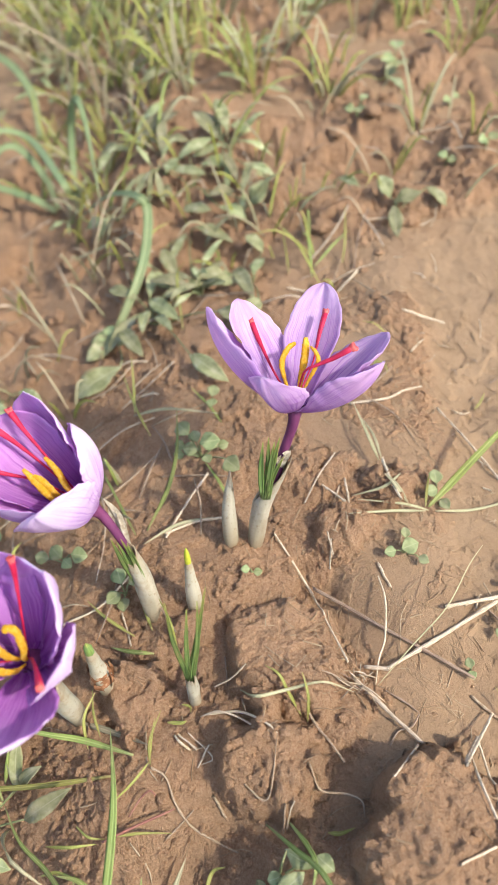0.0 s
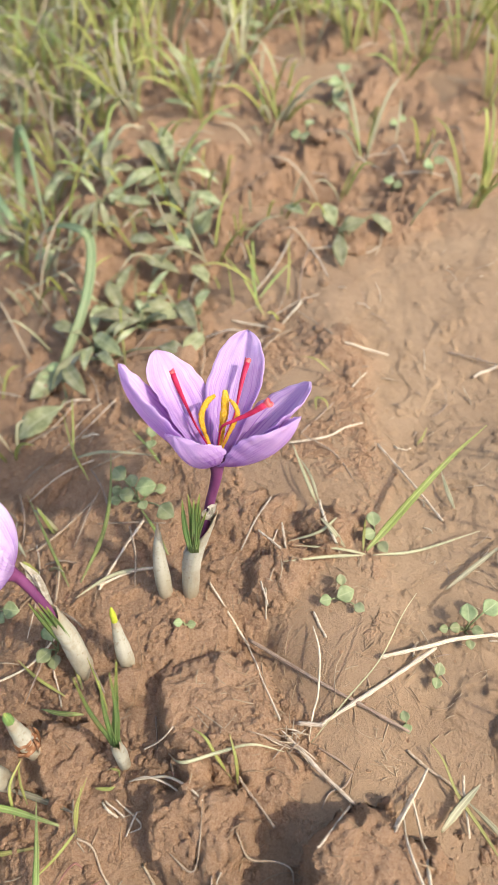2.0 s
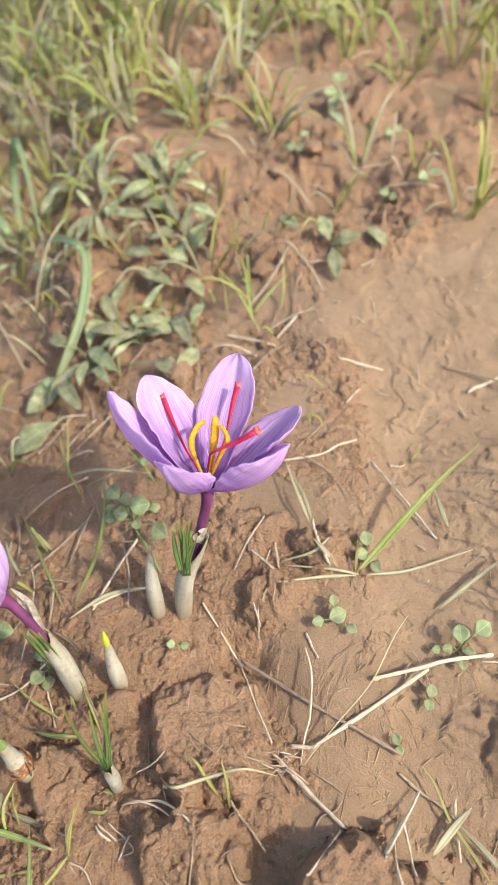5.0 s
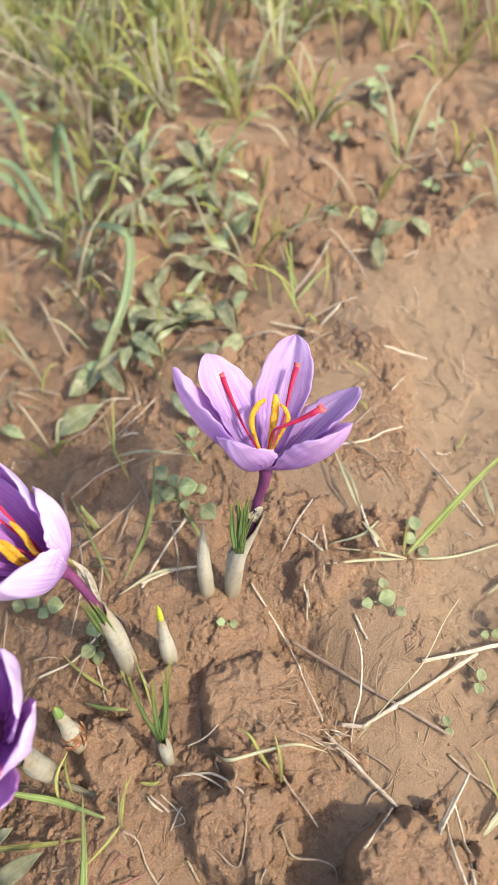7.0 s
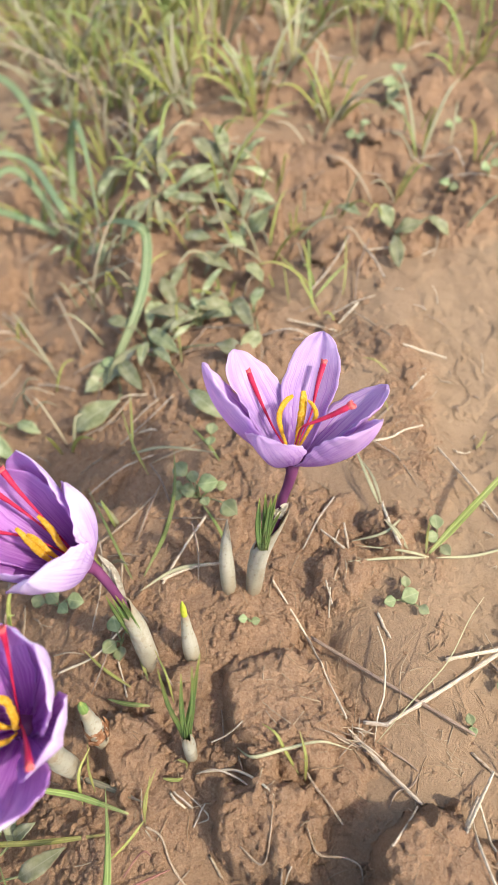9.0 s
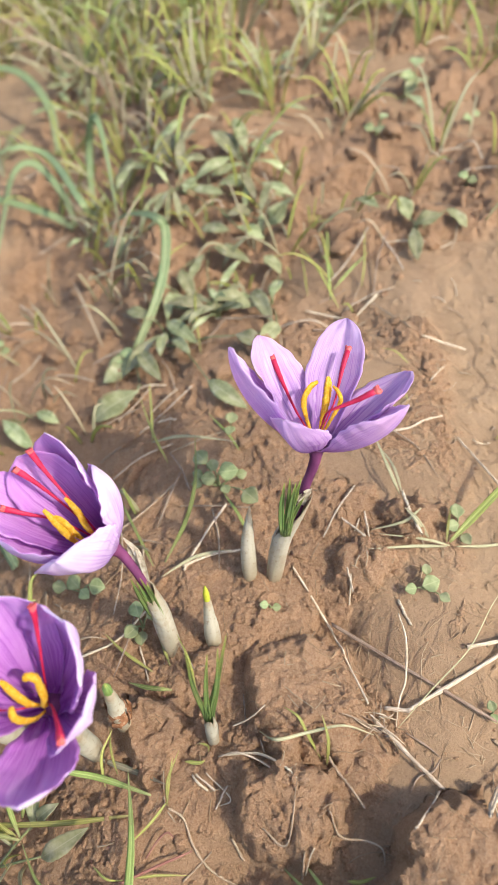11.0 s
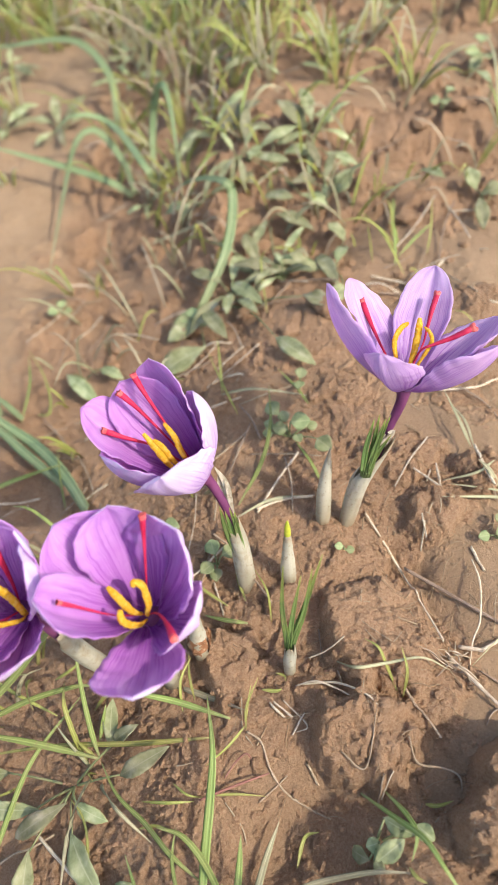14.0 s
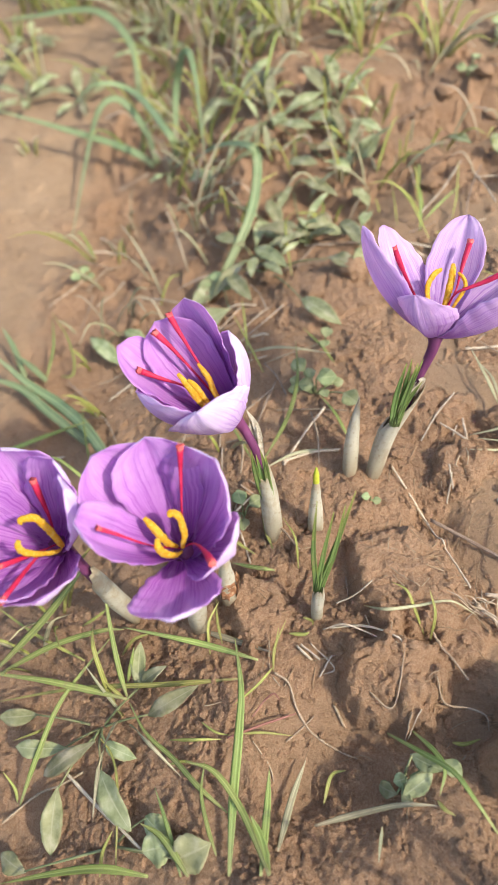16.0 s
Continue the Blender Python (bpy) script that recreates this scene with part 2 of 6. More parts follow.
WEED = leaf_material("weed_leaf", (0.235, 0.25, 0.11), (0.37, 0.375, 0.195), (0.53, 0.51, 0.33), 0.4, 0.6)
CLOVER = leaf_material("seedling_leaf", (0.21, 0.25, 0.11), (0.31, 0.35, 0.165), (0.43, 0.44, 0.25), 0.3, 0.35)
REDSTEM = plain_material("red_stem", ((0.3, (0.24, 0.10, 0.07)), (0.7, (0.37, 0.20, 0.135))), 0.5, 160.0, 0.1, spread=0.3)
GRASS_PALE = blade_material("withered_grass", (0.37, 0.30, 0.18), (0.39, 0.36, 0.215), (0.50, 0.42, 0.28), 0.3, 0.4)
STRAW_BLADE = blade_material("dead_grass", (0.34, 0.25, 0.155), (0.45, 0.36, 0.235), (0.54, 0.45, 0.32), 0.25, 0.35)
MEMBRANE = plain_material("papery_membrane", ((0.3, (0.42, 0.34, 0.23)), (0.5, (0.60, 0.53, 0.41)), (0.7, (0.78, 0.74, 0.65))), 0.5, 700.0, 0.4, bump=1.0)
GREEN_STEM = plain_material("green_stem", ((0.3, (0.16, 0.20, 0.08)), (0.7, (0.28, 0.26, 0.13))), 0.5, 200.0, 0.1, spread=0.3)
RUST = plain_material("rust_skin", ((0.3, (0.12, 0.05, 0.02)), (0.5, (0.27, 0.12, 0.055)), (0.7, (0.44, 0.34, 0.22))), 0.7, 420.0, 0.1)
LITTER = plain_material("straw_bits", ((0.3, (0.17, 0.10, 0.055)), (0.5, (0.28, 0.19, 0.11)), (0.72, (0.44, 0.34, 0.22))), 0.7, 60.0, 0.0)


# ---- the lie of the land ----
def lattice(ix, iy, seed):
    """A fixed pseudo-random number in 0..1 for each lattice point."""
    h = (ix.astype(np.int64) * 374761393 + iy.astype(np.int64) * 668265263 + seed * 974634563) & 0xFFFFFFFF
    h = ((h ^ (h >> 13)) * 1274126177) & 0xFFFFFFFF
    return ((h ^ (h >> 16)) & 0xFFFF) / 65535.0


def wave(x, y, size, seed):
    """Smooth gradient noise of that grain size, about -1..1."""
    x, y = x / size, y / size
    ix, iy = np.floor(x), np.floor(y)
    fx, fy = x - ix, y - iy
    ux, uy = fx * fx * fx * (fx * (fx * 6 - 15) + 10), fy * fy * fy * (fy * (fy * 6 - 15) + 10)
    total = 0.0
    for dx, wx in ((0, 1 - ux), (1, ux)):
        for dy, wy in ((0, 1 - uy), (1, uy)):
            a = lattice(ix + dx, iy + dy, seed) * math.tau
            total = total + wx * wy * (np.cos(a) * (fx - dx) + np.sin(a) * (fy - dy))
    return total * 1.5


def cells(x, y, size, seed):
    """Broken fragments of that size: a number for each fragment, and the way to its rim."""
    x, y = x / size, y / size
    ix, iy = np.floor(x), np.floor(y)
    first = np.full(x.shape, 9.0)
    second, own_number = first.copy(), np.zeros(x.shape)
    for dx in (-1, 0, 1):
        for dy in (-1, 0, 1):
            cx, cy = ix + dx, iy + dy
            d = np.hypot(cx + lattice(cx, cy, seed) - x, cy + lattice(cx, cy, seed + 1) - y)
            near = d < first
            second = np.where(near, first, np.minimum(second, d))
            own_number = np.where(near, lattice(cx, cy, seed + 2), own_number)
            first = np.where(near, d, first)
    return own_number, second - first


def step(a, b, v):
    v = np.clip((v - a) / (b - a), 0.0, 1.0)
    return v * v * (3 - 2 * v)


# clods: centre x, y, half length, half width, height, turn in degrees
CLODS = (
    (0.010, -0.040, 0.020, 0.020, 0.009, 10), (0.003, -0.067, 0.014, 0.015, 0.010, 30), (0.051, -0.090, 0.0245, 0.0235, 0.0165, -10),
    (-0.038, -0.048, 0.012, 0.013, 0.008, 0), (0.030, 0.003, 0.010, 0.009, 0.006, 20), (-0.019, -0.030, 0.007, 0.008, 0.005, 0),
    (0.103, -0.050, 0.013, 0.018, 0.005, 0), (0.020, 0.030, 0.016, 0.012, 0.004, 0), (-0.060, 0.060, 0.016, 0.011, 0.006, 30),
    (0.048, 0.020, 0.008, 0.010, 0.005, 0),
)
# hollows: centre x, y, radius, depth
HOLLOWS = ((0.024, -0.086, 0.009, 0.005), (0.025, -0.072, 0.007, 0.004), (-0.004, -0.083, 0.012, 0.005), (-0.042, -0.022, 0.010, 0.006), (0.020, -0.014, 0.008, 0.004), (0.034, 0.135, 0.02, 0.008), (0.06, 0.235, 0.025, 0.010))

# broad swells and dips of the bed: centre x, y, radius, height
SWELLS = (
    (-0.018, -0.098, 0.022, -0.0185), (-0.045, -0.095, 0.03, -0.0002), (-0.07, -0.075, 0.03, -0.0115), (-0.095, -0.095, 0.04, 0.0004),
    (-0.034, -0.046, 0.018, -0.008), (-0.04, -0.025, 0.016, 0.003), (0, -0.078, 0.016, -0.0021), (0.022, -0.028, 0.016, -0.0053),
    (0.05, -0.05, 0.02, -0.0046), (0.025, -0.1, 0.02, 0.0041), (-0.05, 0.05, 0.04, -0.0027), (-0.06, 0.12, 0.05, -0.0144),
    (-0.02, 0.185, 0.045, -0.0207), (-0.13, 0.2, 0.06, -0.0041), (0.04, 0.18, 0.05, 0.0036), (0.09, 0.03, 0.04, 0.0031),
    (0.12, 0.165, 0.05, -0.0012), (0.05, 0.26, 0.06, 0.0001), (0.08, -0.03, 0.03, 0.0048), (-0.15, 0.26, 0.06, -0.0099),
)


def washed(x, y):
    """0 on the crumbly bed, 1 on the smooth silt of the furrows at both sides."""
    wob = 0.008 * wave(x, y, 0.04, 5) + 0.005 * wave(x, y, 0.014, 6) + 0.002 * wave(x, y, 0.005, 7)
    edge = 0.060 + 0.12 * np.minimum(y, 0.06) + 0.007 * np.exp(-((y - 0.10) / 0.016) ** 2)
    far_rim = 0.172 + 0.42 * np.clip(x - 0.088, 0, 0.08)
    right = step(-0.006, 0.012, x - edge + wob) * (1 - step(-0.014, 0.016, y - far_rim + 1.6 * wob)) * step(-0.075, -0.03, y + wob) * (1 - step(0.22, 0.40, x))
    left = step(0.0, 0.03, -0.157 - x + wob * 2) * (1 - step(0.30, 0.44, -x)) * (1 - step(0.5, 0.75, np.abs(y - 0.1)))
    return np.maximum(right, left)


def surface(x, y):
    """The ground's height, and how far it is covered with dried silt."""
    x, y = np.asarray(x, float), np.asarray(y, float)
    w = washed(x, y)
    z = -0.050 * step(0.02, 0.155, -x - 0.004) - 0.010 * step(-0.012, 0.03, x - 0.060 - 0.1 * np.minimum(y, 0.06)) * (1 - step(0.06, 0.17, y))
    z = z + 0.012 * step(0.18, 0.36, y) - 0.012 * step(0.09, 0.13, -y) * step(0.02, 0.09, -x)
    away = np.hypot(np.maximum(np.abs(x + 0.02) - 0.27, 0), np.maximum(np.abs(y - 0.26) - 0.40, 0))
    near = 1 - step(0.0, 0.12, away)
    rough = 1 - 0.93 * w
    wx = x + 0.005 * wave(x, y, 0.014, 31) + 0.0020 * wave(x, y, 0.005, 36) + 0.0007 * wave(x, y, 0.002, 38)
    wy = y + 0.005 * wave(x, y, 0.014, 32) + 0.0020 * wave(x, y, 0.005, 37) + 0.0007 * wave(x, y, 0.002, 39)
    mound = np.zeros(x.shape)
    ragged = 0.24 * wave(x, y, 0.013, 43) + 0.15 * wave(x, y, 0.0055, 44)
    for cx, cy, a, b, h, turn in CLODS:
        c, s = math.cos(radians(turn)), math.sin(radians(turn))
        u, v = (wx - cx) * c + (wy - cy) * s, (wy - cy) * c - (wx - cx) * s
        d = np.clip((u / a) ** 2 + (v / b) ** 2, 0, 4)
        d = np.clip(d + ragged * np.clip(d * 1.6, 0, 1), 0, 1)
        mound = mound + h * (0.30 * np.sqrt(1 - d * d) + 0.70 * np.power(np.clip((1 - d) / (0.40 if h > 0.012 else 0.66), 0, 1), 0.8))
    z = z + mound
    for cx, cy, r, h in SWELLS:
        z = z + h * np.exp(-((x - cx) ** 2 + (y - cy) ** 2) / (r * r))
    for cx, cy, r, h in HOLLOWS:
        z = z - h * np.exp(-((wx - cx) ** 2 + (wy - cy) ** 2) / (r * r))
    far = step(0.10, 0.2, y)
    lumps = 0.0035 * (1 + 1.6 * far) * wave(wx, wy, 0.045, 11) + 0.0018 * (np.abs(wave(wx, wy, 0.019, 12)) - 0.25) + 0.0008 * wave(wx, wy, 0.010, 21)
    # broken crust: plates with sharp rims, fragments on them, and grains
    plate, lip = cells(wx + 0.004 * wave(x, y, 0.011, 45), wy + 0.004 * wave(x, y, 0.011, 46), 0.017, 81)
    plates = 0.0030 * (plate - 0.5) * step(0, 0.07, lip)
    big, rim = cells(wx + 0.0012 * wave(x, y, 0.003, 33), wy + 0.0012 * wave(x, y, 0.003, 34), 0.0075, 51)
    small, gap = cells(x + 0.0007 * wave(x, y, 0.0018, 35), y + 0.0007 * wave(x, y, 0.0018, 40), 0.0031, 61)
    grain, between = cells(x, y, 0.0016, 91)
    clump, seam = cells(x + 0.004 * wave(x, y, 0.012, 47), y + 0.004 * wave(x, y, 0.012, 48), 0.028, 101)
    knob, notch = cells(x + 0.002 * wave(x, y, 0.006, 49), y + 0.002 * wave(x, y, 0.006, 50), 0.0125, 111)
    broken = 0.0023 * (big - 0.5) * step(0, 0.16, rim) + 0.0003 * step(0, 0.2, rim)
    broken = broken + 0.0013 * (small - 0.4) * step(0, 0.22, gap)
    broken = broken + 0.0006 * (grain - 0.25) * step(0, 0.4, between)
    crumbs = 0.0006 * np.abs(wave(wx, wy, 0.0085, 13)) + 0.0005 * np.abs(wave(x, y, 0.0042, 14)) + 0.0005 * wave(x, y, 0.0020, 15)
    lumps = lumps + far * (0.0045 * wave(x, y, 0.042, 71) + 0.0115 * (clump - 0.5) * step(0, 0.38, seam) + 0.0045 * (knob - 0.4) * step(0, 0.4, notch) + 0.0022 * (big - 0.5) * step(0, 0.25, rim))
    patch = 0.28 + 0.72 * step(-0.05, 0.40, wave(x, y, 0.028, 16) + 0.5 * wave(x, y, 0.009, 22))
    relief = lumps + crumbs + plates * (1 - 0.5 * far) + patch * broken
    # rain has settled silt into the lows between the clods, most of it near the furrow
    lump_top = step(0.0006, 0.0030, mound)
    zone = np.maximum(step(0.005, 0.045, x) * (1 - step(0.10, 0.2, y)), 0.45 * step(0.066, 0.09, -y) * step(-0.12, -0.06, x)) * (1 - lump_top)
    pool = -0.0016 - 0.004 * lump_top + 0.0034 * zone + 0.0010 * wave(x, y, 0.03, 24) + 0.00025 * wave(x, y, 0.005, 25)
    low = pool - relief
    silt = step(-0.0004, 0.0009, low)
    relief = relief + 0.5 * (low + np.sqrt(low * low + 2.5e-7))
    z = z + near * (rough * relief + w * (0.0010 * wave(x, y, 0.02, 17) + 0.0003 * wave(x, y, 0.006, 18) + 0.0002 * wave(x, y, 0.0022, 26) + 0.0014 * step(0.22, 0.5, wave(x, y, 0.009, 27)) * (small - 0.3) + 0.0008 * step(0.2, 0.35, wave(x, y, 0.017, 28))))
    # beyond the bed the field rolls on in low beds and furrows
    rows = 0.5 + 0.5 * np.cos((x - 0.03) / 0.42 * math.tau)
    field = -0.05 + 0.05 * step(0.1, 0.9, rows) + 0.012 * wave(x, y, 0.16, 19) + 0.008 * wave(x, y, 0.07, 20) * (1 - step(1.0, 3.0, away))
    out = step(0.0, 0.25, away)
    z = z * (1 - out) + field * out * (1 - step(2.0, 6.0, away)) + 0.05 * out * wave(x, y, 2.3, 23) * step(2.0, 6.0, away)
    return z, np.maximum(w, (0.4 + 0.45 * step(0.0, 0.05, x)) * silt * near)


def axis_steps(first, last, fine, reach):
    """Even fine steps between first and last, then ever wider ones out to the reach."""
    mid = list(np.arange(first, last, fine))
    out, gap = [], fine
    at = last
    while at < reach:
        out.append(at)
        gap *= 1.32
        at += gap
    back, gap, at = [], fine, first
    while at > -reach:
        gap *= 1.32
        at -= gap
        back.append(at)
    return np.array(back[::-1] + mid + out + [reach])


class Table:
    """The ground's heights at its grid points, for setting things down on it."""

    xs = ys = h = None


def ground_at(x, y):
    """The height of the ground's mesh at those places."""
    x, y = np.atleast_1d(np.asarray(x, float)), np.atleast_1d(np.asarray(y, float))
    i = np.clip(np.searchsorted(Table.xs, x) - 1, 0, len(Table.xs) - 2)
    j = np.clip(np.searchsorted(Table.ys, y) - 1, 0, len(Table.ys) - 2)
    u, v = (x - Table.xs[i]) / (Table.xs[i + 1] - Table.xs[i]), (y - Table.ys[j]) / (Table.ys[j + 1] - Table.ys[j])
    h = Table.h
    return (h[j, i] * (1 - u) + h[j, i + 1] * u) * (1 - v) + (h[j + 1, i] * (1 - u) + h[j + 1, i + 1] * u) * v


def gz(x, y, lift=0.0):
    return float(ground_at(x, y)[0]) + lift


def mesh_of(name, verts, faces, mats=(), smooth=True):
    me = bpy.data.meshes.new(name)
    me.from_pydata([tuple(v) for v in verts], [], faces)
    for m in mats:
        me.materials.append(m)
    if smooth:
        me.polygons.foreach_set("use_smooth", [True] * len(me.polygons))
    return me


def build_ground():
    near, wide = axis_steps(-0.105, 0.125, 0.0005, 60.0), axis_steps(-0.30, 0.25, 0.0014, 60.0)
    xs = np.concatenate([wide[wide < -0.1053], near[(near > -0.1053) & (near < 0.1252)], wide[wide > 0.1252]])
    near, mid, wide = axis_steps(-0.135, 0.10, 0.0005, 60.0), axis_steps(0.10, 0.24, 0.0010, 60.0), axis_steps(0.24, 0.66, 0.0022, 60.0)
    ys = np.concatenate([near[near < 0.0998], mid[(mid > 0.0998) & (mid < 0.2395)], wide[wide > 0.2395]])
    xs = np.unique(np.concatenate([xs, np.arange(-6.0, 6.01, 0.07)]).round(5))
    ys = np.unique(np.concatenate([ys, np.arange(-6.0, 6.01, 0.07)]).round(5))
    gx, gy = np.meshgrid(xs, ys)
    h, covered = surface(gx, gy)
    Table.xs, Table.ys, Table.h = xs, ys, h
    nx, ny = len(xs), len(ys)
    co = np.stack([gx.ravel(), gy.ravel(), h.ravel()], 1).astype(np.float32)
    i = np.arange(nx * ny).reshape(ny, nx)
    quads = np.stack([i[:-1, :-1], i[:-1, 1:], i[1:, 1:], i[1:, :-1]], -1).reshape(-1, 4).astype(np.int32)
    me = bpy.data.meshes.new("ground")
    me.vertices.add(len(co))
    me.vertices.foreach_set("co", co.ravel())
    me.loops.add(quads.size)
    me.loops.foreach_set("vertex_index", quads.ravel())
    me.polygons.add(len(quads))
    me.polygons.foreach_set("loop_start", np.arange(0, quads.size, 4, dtype=np.int32))
    me.polygons.foreach_set("use_smooth", np.ones(len(quads), bool))
    me.update(calc_edges=True)
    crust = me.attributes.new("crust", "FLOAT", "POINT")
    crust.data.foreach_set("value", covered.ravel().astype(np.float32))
    me.materials.append(SOIL)
    return tagged(new("ground", me), "dry brown crumbly field soil with smooth silted furrows", "soil", kind="structure")


build_ground()


# ---- shapes ----
def thing(name, place, label, category, group=""):
    """An Empty at the thing's base, to which its parts belong."""
    ob = new(name)
    ob.empty_display_size = 0.005
    ob.location = place
    return tagged(ob, label, category, group)


def part(name, me, parent, label=""):
    """One mesh, given in world places, as a part under its thing."""
    ob = new(name, me)
    root = Vector((0, 0, 0))
    p = parent
    while p is not None:
        root += p.location
        p = p.parent
    me.transform(Matrix.Translation(-root))
    ob.parent = parent
    if label:
        ob["label"] = label
    return ob


def spline(points, n):
    """n + 1 places on a smooth curve through the points."""
    pts = [Vector(p) for p in points]
    if len(pts) == 2:
        return [pts[0].lerp(pts[1], i / n) for i in range(n + 1)]
    pts = [pts[0] * 2 - pts[1]] + pts + [pts[-1] * 2 - pts[-2]]
    out, spans = [], len(pts) - 3
    for i in range(n + 1):
        u = min(i / n * spans, spans - 1e-6)
        k = int(u)
        t = u - k
        a, b, c, d = pts[k:k + 4]
        out.append(0.5 * (2 * b + (c - a) * t + (2 * a - 5 * b + 4 * c - d) * t * t + (3 * b - a - 3 * c + d) * t ** 3))
    return out


def across(line, i):
    return (line[min(i + 1, len(line) - 1)] - line[max(i - 1, 0)]).normalized()


def set_uv(me, uv):
    layer = me.uv_layers.new(name="UVMap")
    idx = np.empty(len(me.loops), np.int32)
    me.loops.foreach_get("vertex_index", idx)
    layer.data.foreach_set("uv", np.asarray(uv, np.float32)[idx].ravel())


def tube_mesh(name, points, radii, mat, n=12, sides=8, wobble=0.0, seed=0, flat=1.0):
    """A round stem along the points; radii are spread along it; ends closed. flat squeezes it."""
    line = spline(points, n)
    rnd = random.Random(seed)
    verts, uv, faces = [], [], []
    t0 = across(line, 0)
    side = t0.orthogonal().normalized()
    for i, p in enumerate(line):
        t = across(line, i)
        side = (side - t * side.dot(t)).normalized()
        up = t.cross(side)
        f = i / n * (len(radii) - 1)
        k = min(int(f), len(radii) - 2)
        r = radii[k] + (radii[k + 1] - radii[k]) * (f - k)
        for s in range(sides):
            a = s / sides * math.tau
            q = r * (1 + wobble * (rnd.random() - 0.5))
            verts.append(p + side * math.cos(a) * q + up * math.sin(a) * q * flat)
            uv.append((s / sides, i / n))
    for i in range(n):
        for s in range(sides):
            b, c = i * sides + s, i * sides + (s + 1) % sides
            faces.append((b, c, c + sides, b + sides))
    faces.append(tuple(range(sides))[::-1])
    faces.append(tuple(range(n * sides, (n + 1) * sides)))
    me = mesh_of(name, verts, faces, (mat,))
    set_uv(me, uv)
    return me


def stalk_mesh(name, points, r, mat, seed, flat=0.7):
    """A dry stalk: jointed, kinked a little, dented, with a frayed slanting cut at each end."""
    rnd = random.Random(seed)
    n, sides = 10 + 2 * len(points), 10
    line = spline(points, n)
    knots = [rnd.random() for _ in range(1 + len(points) // 3)]
    ph = [rnd.random() * 6 for _ in range(4)]
    verts, uv, faces = [], [], []
    side = across(line, 0).orthogonal().normalized()
    for i, p in enumerate(line):
        v = i / n
        t = across(line, i)
        side = (side - t * side.dot(t)).normalized()
        up = t.cross(side)
        p = p + side * r * 0.15 * math.sin(9 * v + ph[0]) + up * r * 0.1 * math.sin(14 * v + ph[1])
        swell = sum(math.exp(-((v - q) / 0.02) ** 2) for q in knots)
        q = r * (0.88 + 0.10 * math.sin(5 * v + ph[2]) + 0.22 * swell)
        for s in range(sides):
            a = s / sides * math.tau
            w = q * (1 + 0.10 * math.sin(3 * a + ph[3]) + 0.07 * (rnd.random() - 0.5))
            cut = (t * r * 2.6 * (rnd.random() - 0.5)) if i in (0, n) else Vector()
            verts.append(p + side * math.cos(a) * w + up * math.sin(a) * w * flat + cut)
            uv.append((s / sides, v * max(1.0, len(points) / 2)))
    for i in range(n):
        for s in range(sides):
            b, c = i * sides + s, i * sides + (s + 1) % sides
            faces.append((b, c, c + sides, b + sides))
    faces.append(tuple(range(sides))[::-1])
    faces.append(tuple(range(n * sides, (n + 1) * sides)))
    me = mesh_of(name, verts, faces, (mat,))
    set_uv(me, uv)
    return me


def blade_mesh(name, points, width, mat, n=12, fold=0.35, facing=(0, 0, 1), thick=0.12, root=0.55, twist=0.0):
    """A grass blade: a keeled ribbon with body, narrow at the root and drawn out to a point."""
    line = spline(points, n)
    verts, uv, faces = [], [], []
    facing = Vector(facing)
    for i, p in enumerate(line):
        v = i / n
        t = across(line, i)
        side = t.cross(facing)
        if side.length < 1e-4:
            side = t.orthogonal()
        side.normalize()
        side = Matrix.Rotation(radians(twist) * v, 3, t) @ side
        up = side.cross(t)
        w = width / 2 * (root + (1 - root) * min(1, v / 0.25)) * (1 - max(0, (v - 0.35) / 0.65) ** 2.0) + 0.00008
        keel = -w * fold
        for u, (a, b) in enumerate(((-1, 0), (-0.5, keel * 0.62), (0, keel), (0.5, keel * 0.62), (1, 0), (0, keel - w * thick - 0.0001))):
            verts.append(p + side * a * w + up * b)
            uv.append((0.5 + a / 2, v))
    for i in range(n):
        for s in range(6):
            b, c = i * 6 + s, i * 6 + (s + 1) % 6
            faces.append((b, c, c + 6, b + 6))
    faces += [(5, 4, 3, 2, 1, 0), tuple(n * 6 + s for s in range(6))]
    me = mesh_of(name, verts, faces, (mat,))
    set_uv(me, uv)
    return me


